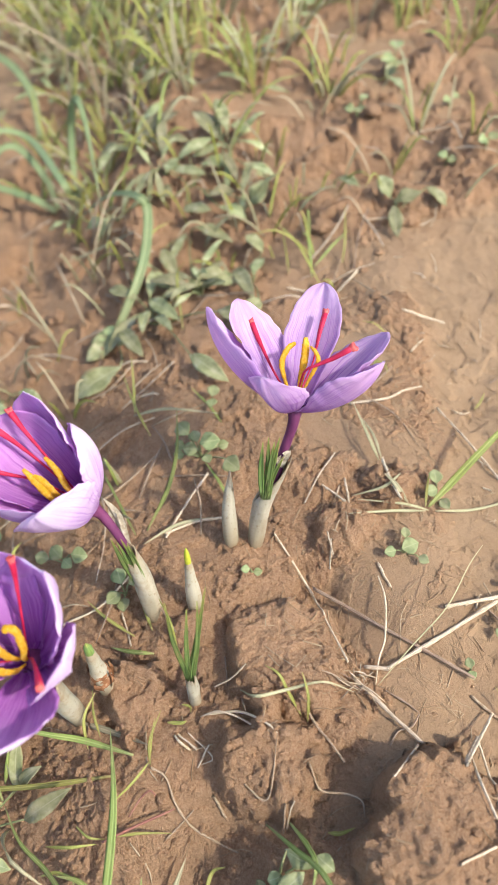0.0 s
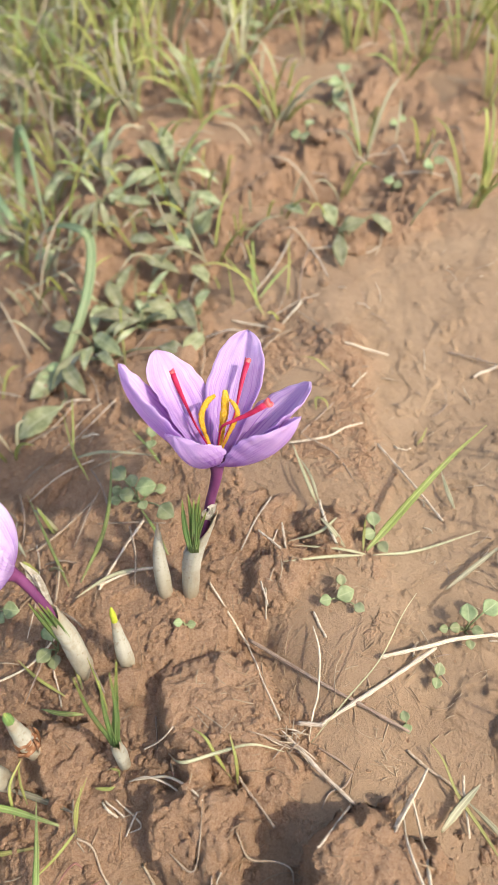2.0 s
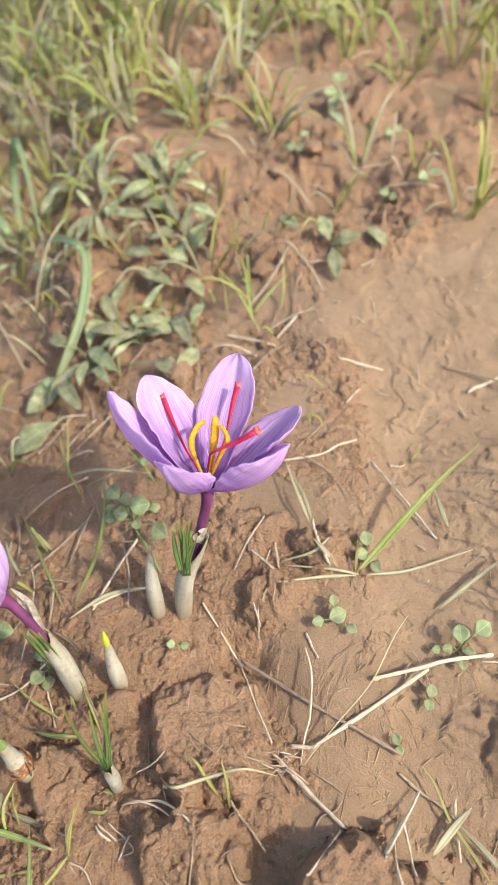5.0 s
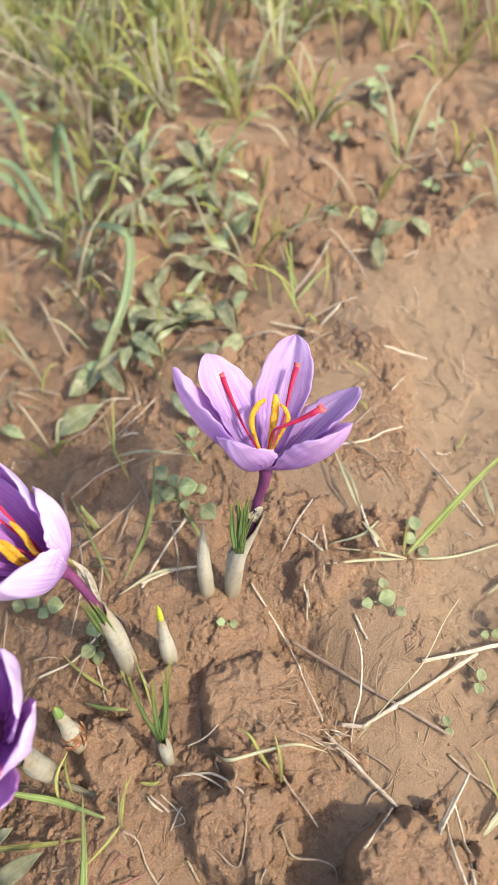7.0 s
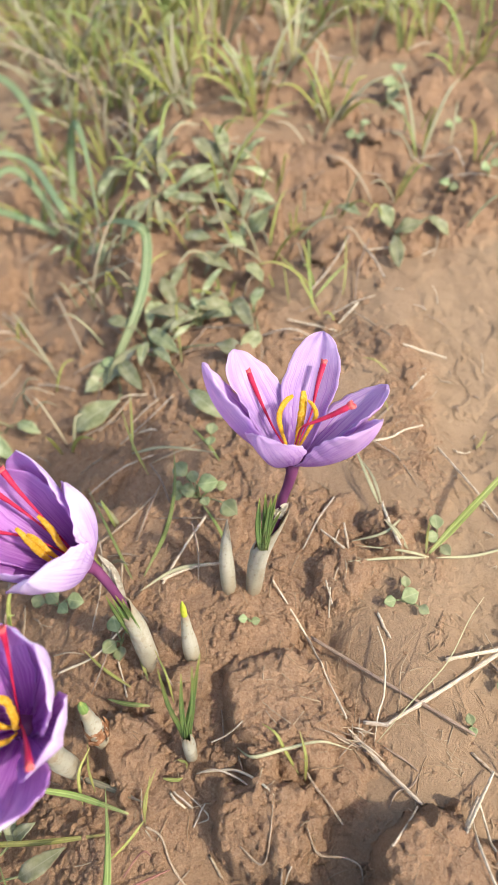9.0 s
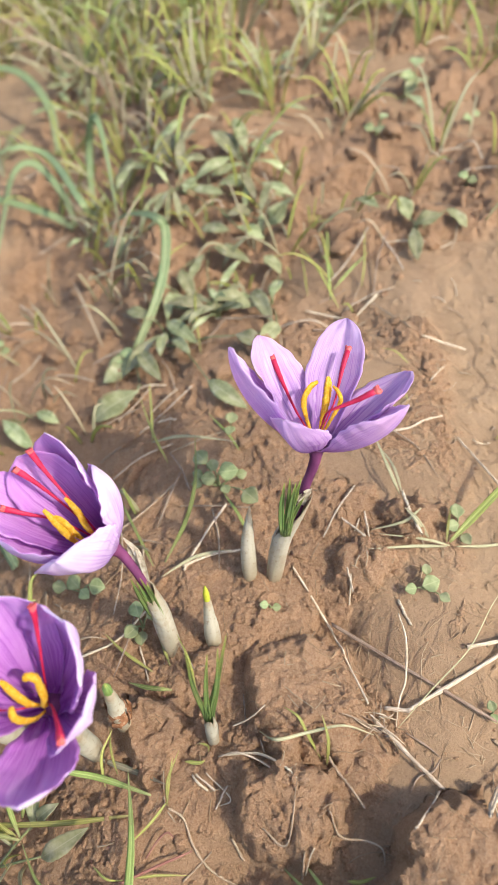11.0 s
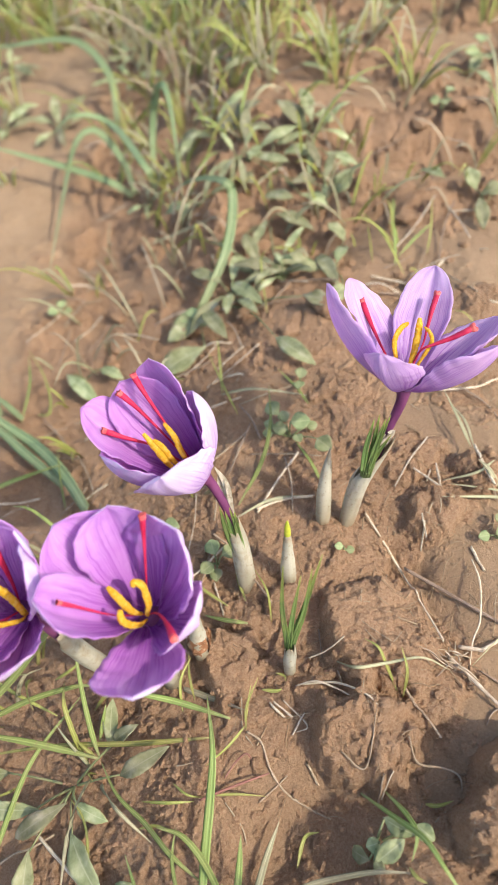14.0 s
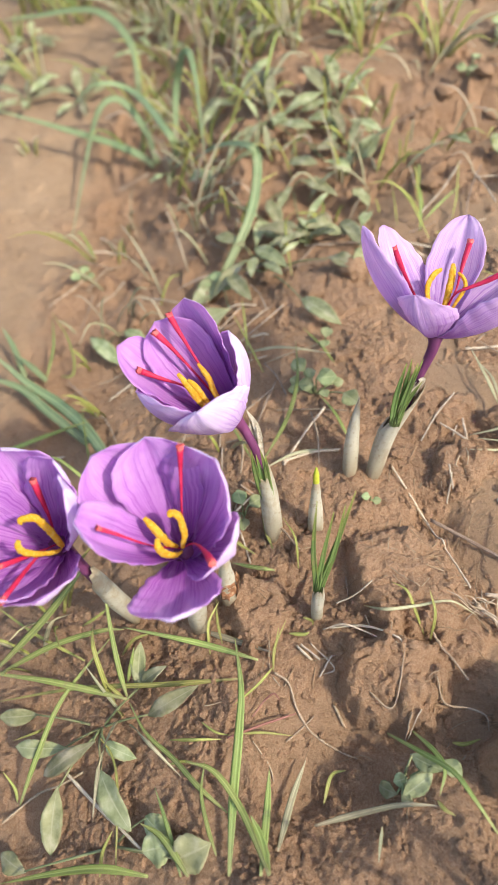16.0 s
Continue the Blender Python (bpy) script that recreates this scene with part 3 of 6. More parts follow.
def leaf_mesh(name, base, tip, width, mat, facing=(0, 0, 1), droop=0.12, cup=0.25, shape=0.5, n=9, m=6, seed=0, wavy=0.1, point=1.6, teeth=0.0):
    """A broad leaf with body: widest at shape, folded along its midrib, edges gently wavy."""
    base, tip = Vector(base), Vector(tip)
    length = (tip - base).length
    t0 = (tip - base).normalized()
    facing = Vector(facing)
    side = t0.cross(facing)
    if side.length < 1e-4:
        side = t0.orthogonal()
    side.normalize()
    up = side.cross(t0).normalized()
    rnd = random.Random(seed)
    ph = rnd.random() * 6
    verts, uv, faces = [], [], []
    for layer in (0, 1):
        for i in range(n + 1):
            v = i / n
            f = math.sin(math.pi * min(1, v / shape) / 2) if v < shape else max(0.0, 1 - ((v - shape) / (1 - shape)) ** point)
            w = width / 2 * max(f, 0.04) * (1 + teeth * math.sin(2.1 * i + ph) * (0.6 + 0.4 * math.sin(0.7 * i + 2 * ph)))
            mid = base + t0 * length * v + up * length * droop * 4 * v * (1 - v) * 0.6
            for j in range(m + 1):
                a = j / m * 2 - 1
                lift = cup * w * abs(a) ** 1.4 + wavy * w * math.sin(v * 9 + ph + a) * abs(a)
                verts.append(mid + side * w * a + up * (lift - layer * 0.00022))
                uv.append((j / m, v))
    per = (n + 1) * (m + 1)
    at = lambda layer, i, j: layer * per + i * (m + 1) + j
    for i in range(n):
        for j in range(m):
            faces.append((at(0, i, j), at(0, i, j + 1), at(0, i + 1, j + 1), at(0, i + 1, j)))
            faces.append((at(1, i, j), at(1, i + 1, j), at(1, i + 1, j + 1), at(1, i, j + 1)))
        faces.append((at(0, i, 0), at(0, i + 1, 0), at(1, i + 1, 0), at(1, i, 0)))
        faces.append((at(0, i, m), at(1, i, m), at(1, i + 1, m), at(0, i + 1, m)))
    for j in range(m):
        faces.append((at(0, 0, j), at(1, 0, j), at(1, 0, j + 1), at(0, 0, j + 1)))
        faces.append((at(0, n, j), at(0, n, j + 1), at(1, n, j + 1), at(1, n, j)))
    me = mesh_of(name, verts, faces, (mat,))
    set_uv(me, uv)
    return me


def tepal_mesh(throat, tip, axis, width, bulge=0.16, cup=0.5, twist=0.0, curl=0.0, seed=0, blunt=0.58, fold=0.16, skins=None, n=34, m=18):
    """One petal: a narrow claw at the throat, widest past the middle, cupped towards the flower's axis. Inside and outside are two skins."""
    throat, tip, axis = Vector(throat), Vector(tip), Vector(axis).normalized()
    d = tip - throat
    length = d.length
    d.normalize()
    out = d - axis * d.dot(axis)
    if out.length < 1e-4:
        out = axis.orthogonal()
    out.normalize()
    away = (out * d.dot(axis) - axis * d.dot(out)).normalized()
    p = [throat, throat + d * length * 0.30 + away * length * bulge, throat + d * length * 0.75 + away * length * bulge * 1.1, tip + away * length * curl]
    rnd = random.Random(seed)
    ph = [rnd.random() * 6 for _ in range(4)]
    verts, uv, faces = [], [], []
    rows = []
    for i in range(n + 1):
        v = i / n
        mid = p[0] * (1 - v) ** 3 + p[1] * 3 * v * (1 - v) ** 2 + p[2] * 3 * v * v * (1 - v) + p[3] * v ** 3
        t = ((p[1] - p[0]) * (1 - v) ** 2 + (p[2] - p[1]) * 2 * v * (1 - v) + (p[3] - p[2]) * v * v).normalized()
        side = t.cross(away).normalized()
        side = Matrix.Rotation(radians(twist), 3, t) @ side
        inward = side.cross(t).normalized()
        if inward.dot(away) > 0:
            inward = -inward
        claw = 0.30 + 0.70 * math.sin(math.pi / 2 * min(1, v / blunt)) ** 1.25
        end = 1.0 if v < blunt else max(0.0, 1 - ((v - blunt) / (1 - blunt)) ** (2.2 if blunt < 0.6 else 2.8)) ** (0.66 if blunt < 0.6 else 0.52)
        w = width / 2 * claw * max(end, 0.02)
        row = []
        for j in range(m + 1):
            a = j / m * 2 - 1
            lift = cup * w * a * a * (0.4 + 0.6 * math.sin(math.pi * min(1, v * 1.1))) + fold * w * abs(a) - 0.05 * w * math.exp(-(a / 0.12) ** 2)
            lift += width * 0.018 * math.sin(7 * v + ph[0] + 3 * a) * abs(a) + width * 0.008 * math.sin(17 * v + ph[1] + 2 * a) * a * a + width * 0.010 * math.sin(9 * a + ph[2] + 2 * v) * v + width * 0.012 * abs(a) ** 3 * math.sin(43 * v + ph[3] + 4 * a)
            row.append((mid + side * w * a * (1 + 0.025 * math.sin(13 * v + ph[3] + a) + 0.018 * math.sin(31 * v + ph[1]) + 0.012 * math.sin(57 * v + ph[2] + 3 * a)) + inward * lift, inward, (j / m, v)))
        rows.append(row)
    for layer in (0, 1):
        for row in rows:
            for place, inward, at_uv in row:
                verts.append(place - inward * 0.0002 * layer)
                uv.append(at_uv)
    per = (n + 1) * (m + 1)
    at = lambda layer, i, j: layer * per + i * (m + 1) + j
    for i in range(n):
        for j in range(m):
            faces.append((at(0, i, j), at(0, i, j + 1), at(0, i + 1, j + 1), at(0, i + 1, j)))
        faces.append((at(0, i, 0), at(0, i + 1, 0), at(1, i + 1, 0), at(1, i, 0)))
        faces.append((at(0, i, m), at(1, i, m), at(1, i + 1, m), at(0, i + 1, m)))
    for j in range(m):
        faces.append((at(0, n, j), at(0, n, j + 1), at(1, n, j + 1), at(1, n, j)))
        faces.append((at(0, 0, j), at(1, 0, j), at(1, 0, j + 1), at(0, 0, j + 1)))
    inner = len(faces)
    for i in range(n):
        for j in range(m):
            faces.append((at(1, i, j), at(1, i + 1, j), at(1, i + 1, j + 1), at(1, i, j + 1)))
    me = mesh_of("tepal", verts, faces, skins)
    me.polygons.foreach_set("material_index", [0] * inner + [1] * (len(faces) - inner))
    set_uv(me, uv)
    return me


def sheath_mesh(base, top, r0, r1, seed=0, slit=0.25, lean=None, tall=(1.0, 0.0, 0.0), n=20, sides=22):
    """The pale papery sleeve round a shoot: bellied, open and torn at its slanting rim, with an inner skin."""
    base, top = Vector(base), Vector(top)
    mid = base.lerp(top, 0.5) + (Vector(lean) if lean else Vector((0, 0, 0)))
    rnd = random.Random(seed)
    tooth = [rnd.random() for _ in range(sides)]
    line = spline((base, mid, top), n)
    verts, uv, faces = [], [], []
    for layer in (0, 1):
        side = Vector(tall)
        for i, p in enumerate(line):
            v = i / n
            t = across(line, i)
            side = (side - t * side.dot(t)).normalized()
            up = t.cross(side)
            r = (r0 + (r1 - r0) * v) * (0.82 + 0.30 * math.sin(math.pi * min(1, 0.12 + v * 0.75))) - layer * 0.0003
            for s in range(sides):
                a = s / sides * math.tau
                rim = max(0, v - 0.45) / 0.55
                drop = rim * slit * (top - base).length * (0.5 - 0.5 * math.cos(a)) + rim * (0.0022 * tooth[s] + 0.0016 * tooth[(s * 7) % sides] * rim)
                q = r * (1 + 0.05 * math.sin(3 * a + 9 * v + seed) + 0.10 * rim * (tooth[s] - 0.4))
                verts.append(p + side * math.cos(a) * q + up * math.sin(a) * q - t * drop)
                uv.append((s / sides, v))
    per = (n + 1) * sides
    for i in range(n):
        for s in range(sides):
            b, c = i * sides + s, i * sides + (s + 1) % sides
            faces.append((b, c, c + sides, b + sides))
            faces.append((per + b, per + b + sides, per + c + sides, per + c))
    for s in range(sides):
        b, c = n * sides + s, n * sides + (s + 1) % sides
        faces.append((b, c, per + c, per + b))
    faces.append(tuple(range(sides))[::-1])
    me = mesh_of("sheath", verts, faces, (SHEATH,))
    set_uv(me, uv)
    return me


def stigma_parts(points, parent, r_end=0.00095, seed=0):
    """A crimson style arm, thread-thin, widening into a trumpet; its frilled end is a piece of its own."""
    line = spline(points, 18)
    arm = part("stigma", tube_mesh("stigma", line[:-1], (0.00026, 0.00028, r_end * 0.32, r_end * 0.42, r_end * 0.6, r_end * 0.85, r_end), STIGMA, 18, 9, 0.10, seed, 0.75), parent, "crimson thread")
    rnd = random.Random(seed)
    n, sides = 3, 12
    t = (line[-1] - line[-2]).normalized()
    side = t.orthogonal().normalized()
    up = t.cross(side)
    verts, faces = [], []
    for i in range(n + 1):
        for s in range(sides):
            a = s / sides * math.tau
            r = r_end * (0.95 + 0.18 * i / n + (0.3 * (rnd.random() - 0.5) if i == n else 0))
            verts.append(line[-2] + t * (0.00035 * i + (0.0006 * rnd.random() if i == n else 0)) + side * math.cos(a) * r + up * math.sin(a) * r * 0.8)
    verts.append(line[-2] + t * 0.0002)
    for i in range(n):
        for s in range(sides):
            b, c = i * sides + s, i * sides + (s + 1) % sides
            faces.append((b, c, c + sides, b + sides))
    for s in range(sides):
        faces.append((n * sides + s, n * sides + (s + 1) % sides, len(verts) - 1))
    part("frilled_tip", mesh_of("frilled_tip", verts, faces, (STIGMA_END,)), arm, "paler frilled end")


def anther_mesh(points, r=0.00100, seed=0):
    """A yellow stamen: slim filament end and a swollen, dusty, grooved pollen head."""
    return tube_mesh("anther", points, (r * 0.4, r * 0.62, r * 0.85, r * 0.95, r * 0.92, r * 0.86, r * 0.5), ANTHER, 44, 14, 0.34, seed, 0.62)


# ---- saffron crocuses in bloom ----
def crocus(label, base, neck, throat, tips, anthers, stigmas, leaves, membranes=(), sheath_r=(0.0028, 0.0027), tube_r=0.0016, slit=0.3, lean=None, seed=1, axis=None, tall=(1.0, 0.0, 0.0), skins=VIOLET_TEPAL, bent=False):
    """tips: place and then width, bulge, cup, twist of each of the six petals."""
    t = thing("saffron_crocus", base, label, "flower", "saffron crocuses in bloom")
    throat = Vector(throat)
    mean = Vector((0, 0, 0))
    for tip in tips:
        mean += (Vector(tip[:3]) - throat).normalized()
    axis = Vector(axis) if axis else mean
    axis = axis.normalized()
    part("sheath", sheath_mesh(base, neck, *sheath_r, seed, slit, lean, tall), t, "pale papery sheath")
    inside = Vector(base).lerp(Vector(neck), 0.75 if bent else 0.55)
    part("floral_tube", tube_mesh("floral_tube", (inside, Vector(neck).lerp(throat, 0.1) if bent else inside.lerp(throat, 0.55), throat - axis * 0.003, throat + axis * 0.0025), (tube_r * 0.9, tube_r, tube_r * 1.05, tube_r * 1.25, tube_r * 2.2), TUBE, 18, 12, 0.05, seed), t, "dark purple tube")
    for k, tip in enumerate(tips):
        w, bulge, cup, twist = tip[3:7]
        root = throat + (Vector(tip[:3]) - throat).normalized() * 0.0015
        part("tepal", tepal_mesh(root, tip[:3], axis, w, bulge, cup, twist, 0.0, seed * 10 + k, tip[7] if len(tip) > 7 else 0.58, skins=skins), t)
    for k, pts in enumerate(anthers):
        part("anther", anther_mesh(list(pts[:-1]) if isinstance(pts[-1], float) else [throat + axis * 0.005] + list(pts), pts[-1] if isinstance(pts[-1], float) else 0.00112, seed + k), t, "yellow pollen head")
    for k, pts in enumerate(stigmas):
        thick = pts[-1] if isinstance(pts[-1], float) else 0.00095
        stigma_parts([throat + axis * 0.003] + [p for p in pts if p != thick], t, thick, seed + k)
    for k, (w, *pts) in enumerate(membranes):
        part("membrane", blade_mesh("membrane", pts, w, MEMBRANE, 24, 0.3, (0.3, -0.9, 0.3), 0.12, 0.9, 25), t, "torn papery white membrane")
    for k, (a, b, w) in enumerate(leaves):
        mid = Vector(a).lerp(Vector(b), 0.5) + Vector((0.0005 * (k % 3 - 1), 0.0004, 0))
        part("leaf", blade_mesh("leaf", (a, mid, b), w, CROCUS_LEAF, 8, 0.5, (0, -1, 0.6), 0.3), t, "narrow dark green leaf")
    return t


crocus("open pale lilac crocus with yellow stamens standing upright in soil", (0.0, 0.0, gz(0, 0) - 0.002), (0.0118, 0.0090, 0.0400), (0.0148, 0.0150, 0.0522),
       ((-0.0080, 0.0301, 0.0815, 0.017, 0.17, 0.55, 0), (-0.0008, 0.0449, 0.0709, 0.020, 0.10, 0.40, 0), (0.0261, 0.0541, 0.0676, 0.0165, 0.08, 0.35, 0),
        (0.0432, 0.0331, 0.0657, 0.018, 0.12, 0.40, 0), (0.0385, 0.0132, 0.0748, 0.019, 0.17, 0.50, 0), (0.0062, 0.0110, 0.0732, 0.0185, 0.20, 0.50, 0)),
       (((0.0140, 0.0185, 0.0555), (0.0122, 0.0220, 0.0615), (0.0119, 0.0250, 0.0640), (0.0136, 0.0280, 0.0658), (0.0160, 0.0300, 0.0662), 0.00100),
        ((0.0158, 0.0180, 0.0545), (0.0176, 0.0230, 0.0612), (0.0187, 0.0270, 0.0656), (0.0190, 0.0300, 0.0682), 0.00155),
        ((0.0162, 0.0180, 0.0550), (0.0196, 0.0200, 0.0618), (0.0221, 0.0230, 0.0653), (0.0216, 0.0250, 0.0670), (0.0202, 0.0270, 0.0674), 0.00095)),
       (((0.0165, 0.0172, 0.0620), (0.0180, 0.0165, 0.0688), (0.0212, 0.0165, 0.0709), (0.0262, 0.0170, 0.0732), (0.0318, 0.0173, 0.0772), 0.00115), ((0.0100, 0.0250, 0.0580), (0.0060, 0.0340, 0.0615), (0.0028, 0.0420, 0.0652)), ((0.0207, 0.0275, 0.0591), (0.0221, 0.0316, 0.0614), (0.0237, 0.037, 0.0639), (0.0259, 0.0432, 0.0665), 0.00105)),
       [((0.0040 + 0.0003 * k, 0.0020 - 0.0006 * (k % 2), 0.0262), (0.0056 + 0.0008 * (k * 5 % 8), 0.0030 + 0.0008 * (k * 3 % 4), 0.0548 - 0.0022 * (k * 4 % 8)), 0.0016) for k in range(8)],
       tube_r=0.0014, slit=0.42, membranes=((0.0030, (0.0100, 0.0075, 0.0350), (0.0118, 0.0088, 0.0385), (0.0136, 0.0100, 0.0405)), (0.0022, (0.0112, 0.0085, 0.0375), (0.0125, 0.0085, 0.0408), (0.0110, 0.0080, 0.0420)), (0.0018, (0.0105, 0.0080, 0.0360), (0.0096, 0.0078, 0.0392), (0.0106, 0.0080, 0.0408))), lean=(-0.0020, 0.0, 0.0), seed=1, skins=PALE_TEPAL)
crocus("half open lilac crocus leaning over beside the sprouts", (-0.0334, -0.0232, gz(-0.0334, -0.0232) - 0.002), (-0.0368, -0.0150, 0.0300), (-0.0430, -0.0105, 0.0430),
       ((-0.0570, 0.0075, 0.0753, 0.020, 0.14, 0.50, 0, 0.66), (-0.0744, -0.0050, 0.0694, 0.019, 0.16, 0.45, 0, 0.66), (-0.0656, 0.0039, 0.0698, 0.019, 0.13, 0.45, 0, 0.66),
        (-0.0446, 0.0004, 0.0699, 0.019, 0.22, 0.50, 0, 0.66), (-0.0508, -0.0245, 0.0655, 0.025, 0.20, 0.45, 0, 0.66), (-0.0680, -0.0170, 0.0650, 0.019, 0.22, 0.50, 0, 0.66)),
       (((-0.0500, -0.0128, 0.0505), (-0.0526, -0.0121, 0.0540), (-0.0555, -0.0100, 0.0580), (-0.0588, -0.0072, 0.0610), 0.00100), ((-0.0490, -0.0118, 0.0505), (-0.0515, -0.0108, 0.0540), (-0.0535, -0.0096, 0.0575), (-0.0559, -0.0086, 0.0600), 0.00095), ((-0.0470, -0.0098, 0.0500), (-0.0488, -0.0087, 0.0540), (-0.0507, -0.0060, 0.0580), (-0.0534, -0.0039, 0.0615), 0.00095)),
       (((-0.0520, -0.0040, 0.0580), (-0.0580, 0.0010, 0.0680), (-0.0610, 0.0040, 0.0730)), ((-0.0540, -0.0040, 0.0560), (-0.0610, -0.0010, 0.0650), (-0.0650, 0.0000, 0.0700)), ((-0.0560, -0.0070, 0.0540), (-0.0650, -0.0070, 0.0590), (-0.0700, -0.0070, 0.0620))),
       [((-0.0362 + 0.0010 * k, -0.0205, 0.0150), (-0.0390 + 0.0014 * k, -0.0172, 0.0385 - 0.0025 * (k % 2)), 0.0017) for k in range(4)],
       membranes=((0.0022, (-0.0366, -0.0140, 0.0290), (-0.0376, -0.0100, 0.0390), (-0.0404, -0.0082, 0.0462)), (0.0018, (-0.0370, -0.0135, 0.0300), (-0.0392, -0.0108, 0.0380), (-0.0398, -0.0090, 0.0430)), (0.0014, (-0.0362, -0.0142, 0.0295), (-0.0370, -0.0112, 0.0370), (-0.0376, -0.0098, 0.0415))), bent=True, tube_r=0.0013, slit=0.14, lean=(0.0008, 0.0, 0.0), tall=(0.6, 0.5, 0.3), seed=2, sheath_r=(0.0031, 0.0025))
crocus("deep violet crocus wide open towards the sky, bent over grass", (-0.0570, -0.0530, gz(-0.0570, -0.0530) - 0.002), (-0.0545, -0.0537, 0.0270), (-0.0539, -0.0521, 0.0404),
       ((-0.0753, -0.0391, 0.0660, 0.023, 0.14, 0.45, 0, 0.66), (-0.0620, -0.0355, 0.0690, 0.022, 0.14, 0.40, 0, 0.66), (-0.0440, -0.0421, 0.0705, 0.027, 0.18, 0.45, 0, 0.66),
        (-0.0736, -0.0598, 0.0700, 0.017, 0.16, 0.50, 0, 0.66), (-0.0385, -0.0602, 0.0640, 0.019, 0.22, 0.45, 0, 0.66), (-0.0512, -0.0768, 0.0580, 0.022, 0.18, 0.30, 0, 0.66)),
       (((-0.0545, -0.0538, 0.0475), (-0.0567, -0.0540, 0.0500), (-0.0589, -0.0528, 0.0535), (-0.0621, -0.0504, 0.0560), 0.00115), ((-0.0530, -0.0538, 0.0470), (-0.0527, -0.0544, 0.0500), (-0.0519, -0.0531, 0.0535), (-0.0531, -0.0504, 0.0570), (-0.0549, -0.0502, 0.0585), (-0.0552, -0.0512, 0.0580), 0.00105), ((-0.0533, -0.0550, 0.0470), (-0.0540, -0.0574, 0.0500), (-0.0560, -0.0586, 0.0530), (-0.0573, -0.0582, 0.0555), (-0.0576, -0.0565, 0.0570), 0.00108)),
       (((-0.0535, -0.0460, 0.0540), (-0.0533, -0.0395, 0.0630), (-0.0529, -0.0373, 0.0684)), ((-0.0490, -0.0560, 0.0540), (-0.0450, -0.0610, 0.0600), (-0.0426, -0.0651, 0.0630)), ((-0.0600, -0.0560, 0.0520), (-0.0660, -0.0575, 0.0600), (-0.0700, -0.0582, 0.0646), 0.00062)),
       [], sheath_r=(0.0030, 0.0028), seed=3)
crocus("deep violet crocus with yellow stamens among grass blades", (-0.0812, -0.0475, gz(-0.0812, -0.0475) - 0.002), (-0.0866, -0.0512, 0.0265), (-0.0891, -0.0502, 0.0372),
       ((-0.0839, -0.0420, 0.0680, 0.021, 0.15, 0.45, 0, 0.66), (-0.0792, -0.0502, 0.0680, 0.018, 0.20, 0.50, 0, 0.66), (-0.0995, -0.0375, 0.0660, 0.024, 0.14, 0.40, 0, 0.66),
        (-0.1124, -0.0540, 0.0640, 0.024, 0.14, 0.40, 0, 0.66), (-0.0984, -0.0748, 0.0600, 0.022, 0.18, 0.40, 0, 0.66), (-0.0848, -0.0736, 0.0560, 0.021, 0.20, 0.45, 0, 0.66)),
       (((-0.0862, -0.0530, 0.0440), (-0.0852, -0.0543, 0.0470), (-0.0879, -0.0522, 0.0520), (-0.0900, -0.0516, 0.0560), (-0.0927, -0.0526, 0.0570), (-0.0930, -0.0538, 0.0565), 0.00108), ((-0.0862, -0.0540, 0.0440), (-0.0860, -0.0563, 0.0470), (-0.0886, -0.0590, 0.0510), (-0.0909, -0.0602, 0.0545), (-0.0921, -0.0595, 0.0560), (-0.0919, -0.0583, 0.0570), 0.00105)),
       (((-0.0900, -0.0470, 0.0480), (-0.0918, -0.0424, 0.0600)), ((-0.0900, -0.0580, 0.0480), (-0.0914, -0.0752, 0.0580)), ((-0.0910, -0.0560, 0.0460), (-0.0966, -0.0650, 0.0550))),
       [], sheath_r=(0.0030, 0.0028), seed=4)


# ---- sprouts that have not opened yet ----
def bud(label, base, top, r, tip_len=0.0, tip_mat=None, seed=1, lean=None, r_top=0.25, stain=False):
    """A closed pale sheath, drawn to a point, some with a leaf tip coming through."""
    base, top = Vector(base), Vector(top)
    t = thing("crocus_sprout", base, label, "sprout", "crocus sprouts")
    mid = base.lerp(top, 0.5) + (Vector(lean) if lean else Vector((0, 0, 0)))
    rr = (r * 0.84, r * 1.0, r * 1.0, r * 0.88, r * 0.70, r * (0.38 + 0.5 * r_top), r * r_top)
    part("sheath", tube_mesh("sheath", (base - Vector((0, 0, 0.003)), mid, top), rr, SHEATH, 18, 14, 0.06, seed), t, "pale papery sheath")
    if tip_len:
        d = (top - mid).normalized()
        part("leaf_tip", tube_mesh("leaf_tip", (top - d * 0.003, top + d * tip_len * 0.5, top + d * tip_len), (r * r_top * 1.0, r * r_top * 0.9, r * 0.1), tip_mat, 8, 8, 0.05, seed), t, "bright yellow-green leaf tip")
    if stain:
        d = (top - base).normalized()
        lo, hi = base + d * 0.004, base + d * 0.011
        part("torn_skin", tube_mesh("torn_skin", (lo, lo.lerp(hi, 0.5), hi), (r * 0.99, r * 1.08, r * 0.9), RUST, 8, 14, 0.5, seed + 5), t, "torn rust-brown skin")
        rnd = random.Random(seed)
        for k in range(5):
            a = k * 1.3 + rnd.random()
            out = Vector((math.cos(a), math.sin(a), 0))
            low = lo + out * r * 1.02 - d * 0.001
            part("skin_flake", blade_mesh("skin_flake", (low, low + d * (0.003 + 0.002 * rnd.random()) + out * r * 0.25, low + d * (0.006 + 0.004 * rnd.random()) + out * r * (0.1 + 0.5 * rnd.random())), r * (0.7 + 0.5 * rnd.random()), RUST, 8, 0.3, out, 0.1, 0.9, 40), t, "shrivelled brown skin flake")
    return t


